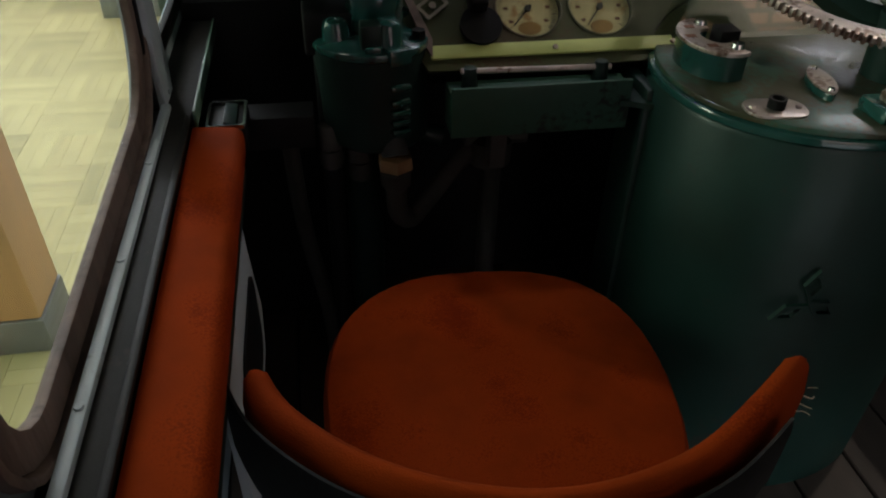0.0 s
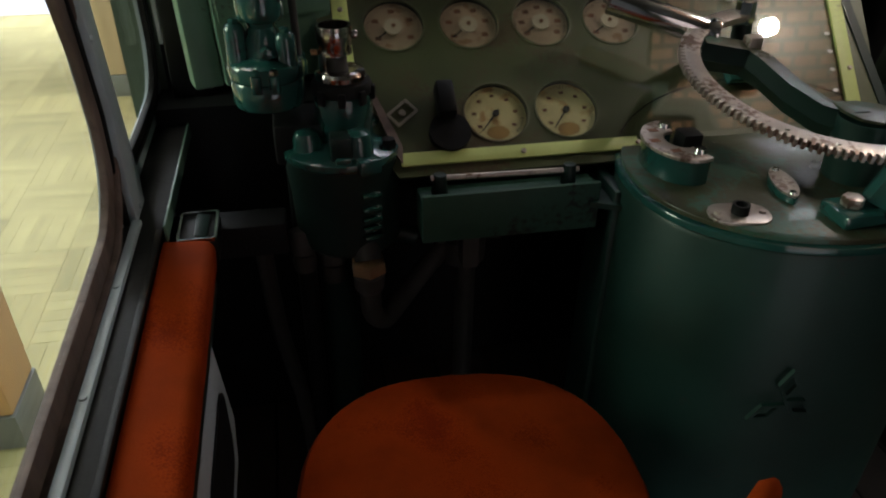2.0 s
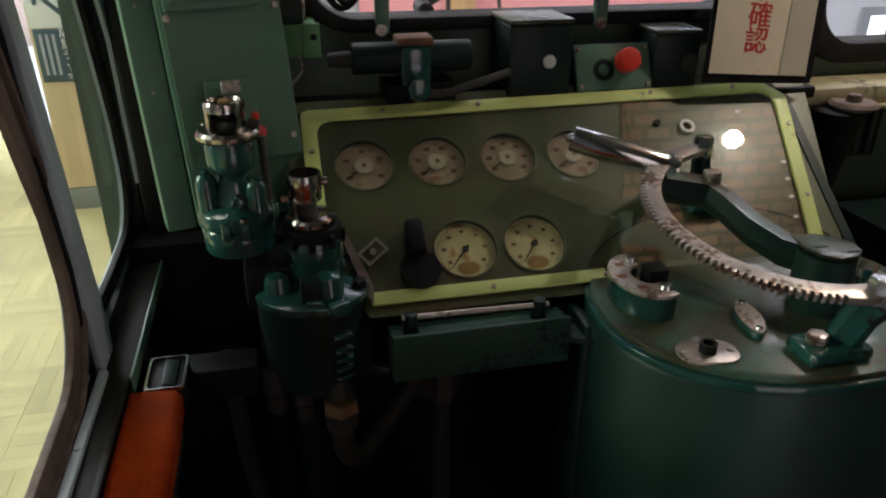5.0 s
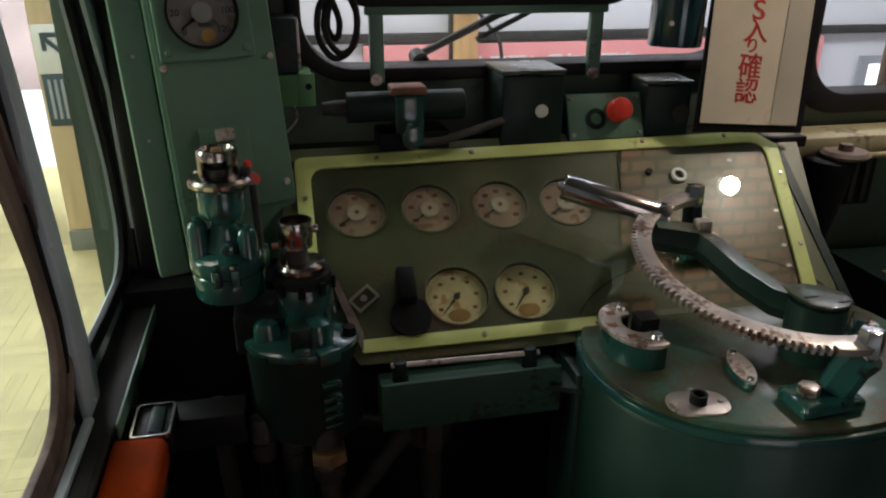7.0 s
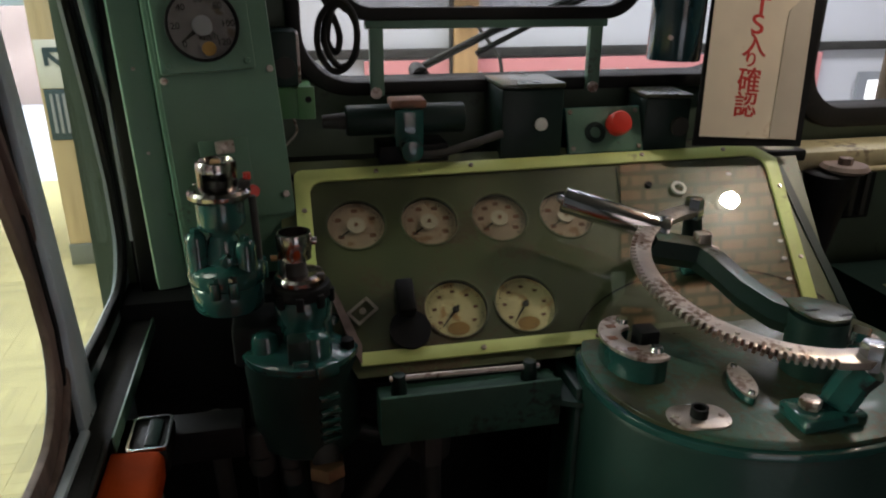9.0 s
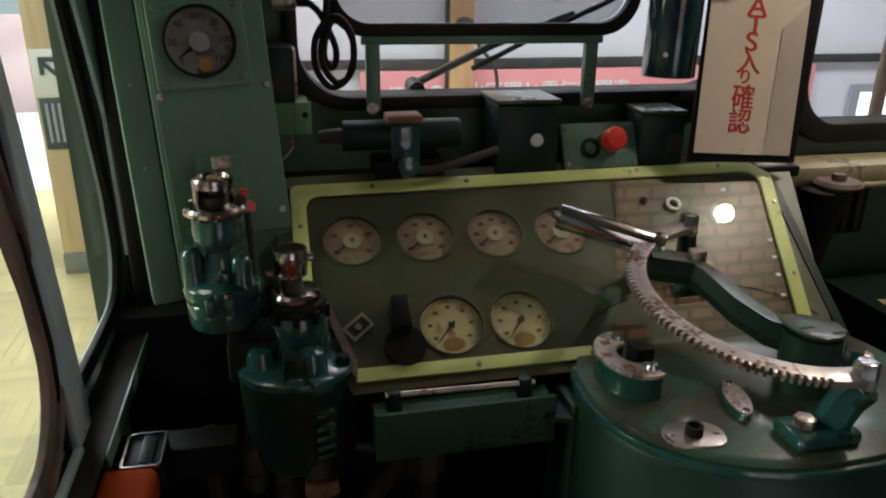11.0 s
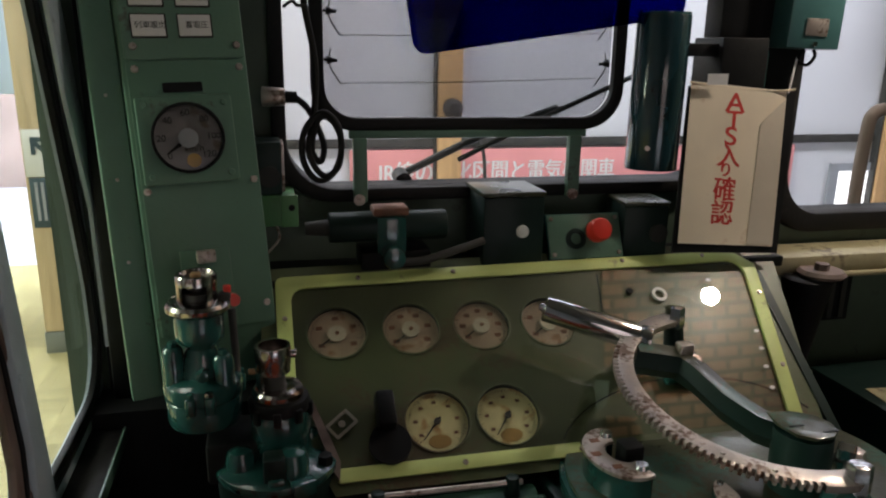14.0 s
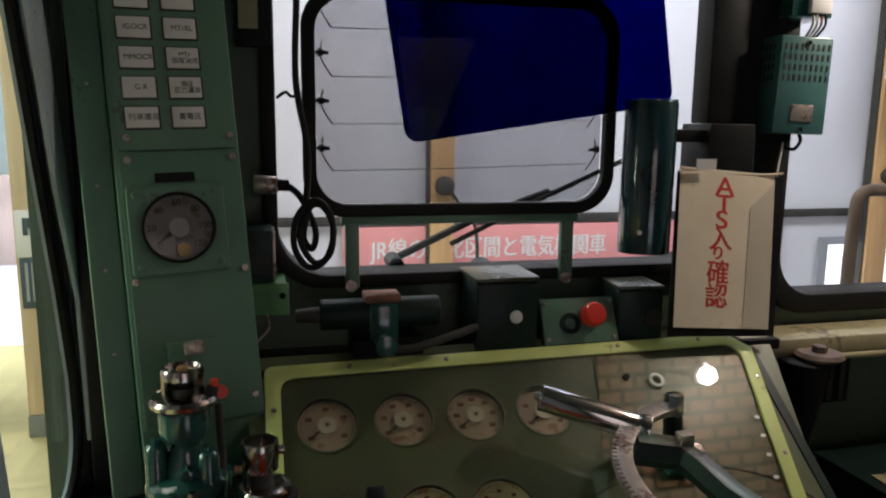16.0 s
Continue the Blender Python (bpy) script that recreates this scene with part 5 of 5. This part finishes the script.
part("box_body", box(0.305, 0.435, 1.605, 1.735, 1.046, 1.192, 0.005), DARKGREEN, wb)
part("top_cover", box(0.303, 0.437, 1.603, 1.736, 1.192, 1.202, 0.003), TOPPLATE, wb, "grey lid")
part("knob", lathe([(0.001, 0), (0.011, 0.0), (0.0135, 0.006), (0.012, 0.012), (0.001, 0.014)], (0.386, 1.605, 1.122), 18, pose(0, 0, 0, 90)), WHITEKNOB, wb, "white knob")
rb = thing("alarm_button_box", (0.535, 1.66, 1.046), "green sloping box with a red push button", "box")
RBM = frame_of((0.535, 1.625, 1.10), (1, 0, 0), (0, 0.42, 0.90))
part("box_body", moved(box(-0.085, 0.085, -0.050, 0.050, -0.07, 0.0, 0.004), RBM), TEAL, rb)
part("face", moved(box(-0.082, 0.082, -0.047, 0.047, 0.0005, 0.003, 0.001), RBM), PALE, rb, "pale green face")
part("button", lathe([(0.024, 0.0), (0.025, 0.006), (0.0245, 0.026), (0.021, 0.031), (0.001, 0.033)], (0, 0, 0), 24, RBM @ pose(0.026, 0.008, 0.003)), REDKNOB, rb, "red push button")
part("lamp_hole", plate(disc(0.022), 0.003, RBM @ pose(-0.022, -0.006, 0.003), [disc(0.012)]), DARKGREEN, rb)
for x in (-0.073, 0.073):
    for y in (-0.038, 0.038):
        screw(RBM @ Vector((x, y, 0.003)), RBM.to_3x3() @ Vector((0, 0, 1)), rb, 0.005)
bz = thing("buzzer", (0.675, 1.66, 1.046), "dark green buzzer with a perforated top", "buzzer")
part("box_body", moved(box(-0.050, 0.050, -0.055, 0.055, 0, 0.118, 0.006), Matrix.Translation((0.672, 1.662, 1.046)) @ pose(0, 0, 0, 0, 0, -5)), DARKGREEN, bz)
part("top_cover", moved(box(-0.051, 0.051, -0.057, 0.056, 0.118, 0.126, 0.003), Matrix.Translation((0.672, 1.662, 1.046)) @ pose(0, 0, 0, 0, 0, -5)), TOPPLATE, bz, "perforated grey top")
for i in range(5):
    for j in range(4):
        part("vent_hole", rod((0.642 + 0.015 * i, 1.630 + 0.017 * j, 1.1715), (0.642 + 0.015 * i, 1.630 + 0.017 * j, 1.1728), 0.0035, None, 8), INK, bz)
part("sound_port", rod((0.694, 1.598, 1.105), (0.694, 1.612, 1.105), 0.020, None, 20), INK, bz)

# ---- notice, tube, relay box ----
NB = frame_of((0.846, 1.59, 1.245), (0.985, -0.02, -0.075), (0.035, 0.16, 1.0))
nt = thing("notice_holder", (0.87, 1.62, 1.06), "aged paper notice in a black clip board with red Japanese letters", "notice")
part("board", plate([(-0.125, -0.185), (0.128, -0.178), (0.136, 0.165), (-0.118, 0.16)], 0.004, NB @ pose(0, 0, -0.004)), BLACK, nt)
part("sheet", plate([(-0.114, -0.165), (0.112, -0.164), (0.112, 0.168), (-0.114, 0.170)], 0.0015, NB @ pose(0, 0, 0.001)), PAPER, nt, "aged cream sheet")
# flat darker piece paints the shade on the sheet's curled right side
part("sleeve", plate([(0.048, -0.162), (0.110, -0.162), (0.110, 0.150), (0.055, 0.095)], 0.001, NB @ pose(0, 0, 0.003)), CREAMSHADE, nt, "shading of the curled paper as a flat darker piece")
part("curl", moved(tube(spline([(-0.118, 0.168, 0.004), (-0.06, 0.166, 0.001), (0.03, 0.165, 0.001), (0.09, 0.167, 0.003), (0.126, 0.172, 0.010)], 5), 0.0025, 6), NB), PAPER, nt)
for ch, x, y, size, wide in (("A", -0.009, 0.133, 0.056, 1.2), ("T", -0.0095, 0.098, 0.050, 1.25), ("S", -0.0135, 0.063, 0.054, 1.25), ("入", -0.014, 0.021, 0.052, 1.1), ("り", -0.019, -0.007, 0.034, 1.0), ("確", -0.017, -0.050, 0.055, 1.0), ("認", -0.0185, -0.100, 0.055, 1.0)):
    for dx in (0.0, 0.0018):
        writing("red_letter", ch, size, NB @ pose(x + dx, y - dx * 0.5, 0.0026 + dx * 0.1), REDINK, nt, 0.0003, wide, "bold red letter")
tb = thing("signal_tube", (0.695, 1.66, 1.235), "glossy dark teal metal tube beside the windscreen", "tube")
part("tube_body", rod((0.690, 1.655, 1.235), (0.698, 1.665, 1.552), 0.055, None, 36, 0.003), TUBEBLUE, tb)
part("cap", rod((0.698, 1.665, 1.5525), (0.698, 1.665, 1.557), 0.0535, None, 36), TEAL, tb)
part("stud", rod((0.655, 1.612, 1.285), (0.653, 1.606, 1.285), 0.005), STEEL, tb)
part("holder_arm", box(0.745, 0.85, 1.64, 1.67, 1.47, 1.497, 0.003), BLACK, tb)
mp = thing("mounting_post", (0.88, 1.68, 1.41), "dark post with a teal side that carries the notice", "post")
part("post_body", box(0.815, 0.925, 1.625, 1.735, 1.38, 1.51, 0.004), BLACK, mp)
part("post_side", box(0.926, 0.955, 1.66, 1.735, 1.38, 1.486, 0.006), TEAL, mp)
part("upper_post", box(0.835, 0.925, 1.67, 1.735, 1.511, 2.2, 0.004), BLACK, mp)
part("paper_scrap", box(0.772, 0.818, 1.60, 1.602, 1.415, 1.437, 0), LABEL, mp, "scrap of white paper")
BX = Matrix.Translation((1.03, 1.625, 1.49)) @ pose(0, 0, 0, 0, 1.5, -3)
rl = thing("relay_box", (1.02, 1.62, 1.48), "teal relay box with rows of vent slots and a label plate", "box")
part("box_body", moved(box(-0.062, 0.062, 0.0, 0.105, 0.0, 0.205, 0.003), BX), RELAYBLUE, rl)
for i in range(9):
    for j in range(4):
        part("vent_slot", moved(box(-0.052 + 0.0128 * i, -0.048 + 0.0128 * i, -0.0012, 0.001, 0.112 + 0.0215 * j, 0.125 + 0.0215 * j, 0), BX), INK, rl)
for i in range(6):
    for j in range(4):
        part("vent_slot", moved(box(-0.0632, -0.061, 0.02 + 0.013 * i, 0.0245 + 0.013 * i, 0.112 + 0.0215 * j, 0.125 + 0.0215 * j, 0), BX), INK, rl)
part("label_plate", moved(box(-0.024, 0.028, -0.003, -0.0005, 0.026, 0.062, 0.001), BX), STEEL, rl, "bare metal label plate")
for x in (-0.020, 0.024):
    for z in (0.030, 0.058):
        screw(BX @ Vector((x, -0.003, z)), BX.to_3x3() @ Vector((0, -1, 0)), rl, 0.0025)
for z in (0.010, 0.192):
    screw(BX @ Vector((0.002, -0.001, z)), BX.to_3x3() @ Vector((0, -1, 0)), rl, 0.006, CHROME)
part("wire_loop", tube(spline([BX @ Vector(p) for p in ((0.0, 0.03, 0.0), (-0.01, 0.03, -0.025), (0.015, 0.03, -0.033), (0.03, 0.03, -0.015), (0.025, 0.03, 0.0))], 6), 0.004), BLACK, rl, "short wire loop")
part("lead", tube(spline([BX @ Vector((-0.012, 0.03, -0.02)), (0.99, 1.63, 1.40), (0.972, 1.62, 1.28), (0.985, 1.61, 1.05)], 6), 0.0022), LABEL, rl, "thin pale lead")
ub = thing("upper_box", (1.0, 1.65, 1.735), "small teal box with a terminal strip", "box")
part("box_body", moved(box(-0.045, 0.05, 0.0, 0.09, 0.245, 0.33, 0.003), BX), TEAL, ub)
part("terminal_strip", moved(box(-0.010, 0.040, -0.012, 0.0, 0.252, 0.285, 0.002), BX), LABEL, ub, "pale terminal strip")
for k in range(4):
    part("wire", tube(spline([BX @ Vector((0.0 + 0.010 * k, -0.006, 0.25)), BX @ Vector((0.004 + 0.010 * k, -0.002, 0.228)), BX @ Vector((0.006 + 0.008 * k, 0.02, 0.206))], 5), 0.0025), (BEIGE, LABEL, RUST, BLACK)[k], ub, "thin wire")

# ---- blue visor and guard frame ----
VM = frame_of((0.142, 1.655, 1.458), (0.985, 0.02, 0.150), (-0.10, 0.02, 0.99))
vs = thing("sun_visor", (0.42, 1.66, 1.47), "translucent deep blue sun visor", "visor")
part("visor_sheet", plate(rounded(0.03, 0.612, 0.0, 0.36, 0.028), 0.004, VM, (), 0.001), VISOR, vs, "deep blue acrylic sheet")
part("clip", moved(box(0.27, 0.36, 0.255, 0.30, 0.004, 0.02, 0.004), VM), GREYPAPER, vs, "grey clip")
part("hinge_bar", moved(rod((0.0, 0.352, 0.012), (0.64, 0.352, 0.012), 0.008), VM), BLACK, vs)
gf = thing("heated_screen", (0.31, 1.71, 1.18), "black framed heated screen on two posts before the windscreen", "screen frame")
go = rounded(-0.022, 0.640, 1.315, 1.765, 0.085, 10)
gi = rounded(0.004, 0.614, 1.341, 1.739, 0.065, 10)
part("frame", plate(go, 0.018, at_y(1.722), [gi], 0.005), RUBBER, gf)
part("lower_edge", box(0.05, 0.56, 1.703, 1.72, 1.300, 1.316, 0.003), PALE, gf, "green lower edge")
for x in (0.072, 0.535):
    part("post", box(x - 0.014, x + 0.014, 1.700, 1.72, 1.17, 1.302, 0.003), PALE, gf)
    part("post_bolt", rod((x - 0.004, 1.69, 1.178), (x - 0.004, 1.702, 1.178), 0.012, 0.010, 10), STEEL, gf)
part("pane", plate(gi, 0.004, at_y(1.731)), SCREENGLASS, gf).visible_shadow = False
for k in range(4):
    z = 1.452 + 0.091 * k
    for x, d in ((0.006, 1), (0.606, -1)):
        part("wire_clip", tube([(x, 1.716, z), (x + d * 0.010, 1.712, z + 0.001), (x + d * 0.024, 1.712, z - 0.001)], 0.0035, 8), BLACK, gf)
        part("clip_nut", rod((x + d * 0.004, 1.712, z), (x + d * 0.014, 1.712, z), 0.008, 0.006, 6), BLACK, gf)
        part("wire_tail", tube(spline([(x + d * 0.012, 1.713, z + 0.022), (x + d * 0.010, 1.712, z - 0.01), (x + d * 0.030, 1.716, z - 0.044)], 5), 0.0016, 6), PIPE, gf)
    part("heating_wire", tube([(0.036, 1.716, z - 0.044), (0.30, 1.716, z - 0.040), (0.578, 1.716, z - 0.030)], 0.0008, 5), PIPE, gf)

# ---- outside on the nose ----
wp = thing("wiper", (0.30, 1.90, 1.19), "black windscreen wiper lying across the glass", "wiper")
part("wiper_arm", tube([(0.175, 1.845, 1.20), (0.36, 1.85, 1.285), (0.55, 1.85, 1.35)], 0.009, 8), PIPE, wp)
part("blade", tube([(0.31, 1.835, 1.235), (0.50, 1.835, 1.325), (0.735, 1.84, 1.425)], 0.006, 8), PIPE, wp)
part("pivot", rod((0.18, 1.802, 1.195), (0.18, 1.86, 1.20), 0.018), BLACK, wp)
hr = thing("hand_rail", (1.36, 1.86, 1.0), "brown painted hand rail outside the second windscreen", "rail")
part("rail_tube", tube(spline([(1.425, 1.86, 0.98), (1.42, 1.86, 1.14), (1.425, 1.86, 1.29), (1.435, 1.86, 1.33), (1.475, 1.86, 1.345), (1.60, 1.86, 1.34)], 7), 0.017, 12), WORN, hr)

# ---- right of the desk ----
structure("front_ledge", box(1.0, 2.38, 1.62, 1.736, 0.985, 1.03, 0.008), BEIGE, "chipped beige ledge under the second windscreen")
structure("ledge_pipe", rod((1.15, 1.61, 0.985), (2.38, 1.61, 0.985), 0.007), BEIGE, "pale thin pipe below the ledge")
hvz = thing("heater_valve", (1.12, 1.55, 0.86), "dark green valve with a rusty handwheel", "valve")
part("valve_body", lathe([(0.02, 0.70), (0.025, 0.80), (0.045, 0.92), (0.058, 0.985), (0.05, 0.99)], (1.085, 1.60, 0), 20), BLACK, hvz)
part("handwheel", lathe([(0.02, 0.990), (0.046, 0.992), (0.053, 1.000), (0.046, 1.008), (0.02, 1.007)], (1.105, 1.585, 0), 20), WORN, hvz, "rusty brown handwheel")
part("nut", rod((1.105, 1.585, 1.005), (1.105, 1.585, 1.022), 0.016, None, 6), WORN, hvz)
vent = thing("heater", (1.25, 1.73, 0.72), "dark slotted heater on the front wall", "panel")
part("vent_face", box(1.18, 1.33, 1.725, 1.739, 0.82, 0.965, 0.004), BLACK, vent)
for k in range(4):
    part("slat", box(1.19 + 0.034 * k, 1.205 + 0.034 * k, 1.715, 1.726, 0.83, 0.955, 0.002), PIPE, vent)
cb = thing("side_cabinet", (1.32, 1.45, 0.0), "dark green cabinet beside the instrument desk", "cabinet")
part("cabinet_body", moved(box(-0.14, 0.50, -0.14, 0.16, 0.0, 0.72, 0.005), Matrix.Translation((1.33, 1.50, 0)) @ pose(0, 0, 0, 0, 0, 0)), DARKGREEN, cb)
part("top_sheet", moved(box(-0.145, 0.51, -0.145, 0.165, 0.7205, 0.728, 0.002), Matrix.Translation((1.33, 1.50, 0))), DARKGREEN, cb, "dark top sheet")
solo("paper_sheet", moved(box(-0.15, 0.20, -0.07, 0.07, 0, 0.002, 0), Matrix.Translation((1.36, 1.435, 0.7295)) @ pose(0, 0, 0, 0, 0, -6)), BEIGE, "pale worn sheet lying on the dark cabinet", "paper")
s2 = thing("assistant_seat", (1.17, 1.15, 0.0), "dark red cushioned second seat", "seat")
part("cushion", box(0.97, 1.38, 0.95, 1.35, 0.30, 0.38, 0.03, 3), REDSEAT, s2)
part("pedestal", rod((1.17, 1.15, 0.0), (1.17, 1.15, 0.30), 0.05), BLACK, s2)
lamp = thing("ceiling_lamp", (1.42, 1.40, 1.99), "small glowing lamp hanging from the cab ceiling", "lamp")
part("lamp_ring", lathe([(0.038, 0.0), (0.042, 0.03), (0.016, 0.06), (0.012, 0.26)], (1.42, 1.40, 1.99), 28), BLACK, lamp)
part("diffuser", lathe([(0.001, 1.968), (0.012, 1.970), (0.022, 1.976), (0.025, 1.984), (0.024, 1.989)], (1.42, 1.40, 0), 24), BULB, lamp, "glowing glass")

# ---- floors in pieces, last ----
plank_me = {}
for i in range(20):
    x = -0.455 + i * 0.143
    ob = new("plank", mesh_of("plank", box(0.002, 0.139, -1.29, 1.73, 0, 0.018, 0.003, 1), WOODFLOOR)) if i == 0 else new("plank", plank_me["a"])
    plank_me["a"] = ob.data
    ob.parent, ob.location = cab_floor, (x, 0, -0.019)
deck = structure("deck_floor", box(-6.0, -0.53, -4.0, 6.6, -0.30, -0.271, 0), SEAM, "yellowish oak parquet deck beside the cab")
me_a = mesh_of("tile", join(*[box(-0.1492, 0.1492, -0.1494 + 0.06 * k, -0.0906 + 0.06 * k, 0, 0.012, 0) for k in range(5)]), TILE)
S = 0.30
near, far = [], []
for i in range(18):
    for j in range(35):
        x, y = -0.69 - i * S, -3.85 + j * S
        (near if x > -3.2 and -0.6 < y < 6.6 and len(near) < 290 else far).append((x, y, (i + j) % 2))
for x, y, t in near:
    ob = new("tile", me_a)
    ob.parent, ob.location, ob.rotation_euler = deck, (x, y, -0.271), (0, 0, math.pi / 2 * t)
bm = bmesh.new()
for x, y, t in far:
    for k in range(5):
        d = -0.12 + 0.06 * k
        at, size = ((x + d, y, -0.265), (0.0588, 0.2984, 0.012)) if t else ((x, y + d, -0.265), (0.2984, 0.0588, 0.012))
        corners = [bm.verts.new((at[0] + sx * size[0] / 2, at[1] + sy * size[1] / 2, at[2] + 0.006)) for sx, sy in ((-1, -1), (1, -1), (1, 1), (-1, 1))]
        lower = [bm.verts.new((v.co.x, v.co.y, v.co.z - 0.012)) for v in corners]
        bm.faces.new(corners)
        for q in range(4):
            bm.faces.new((lower[q], lower[(q + 1) % 4], corners[(q + 1) % 4], corners[q]))
rest = part("tile_field", bm, TILE, deck)
tagged(rest, kind="stuff")
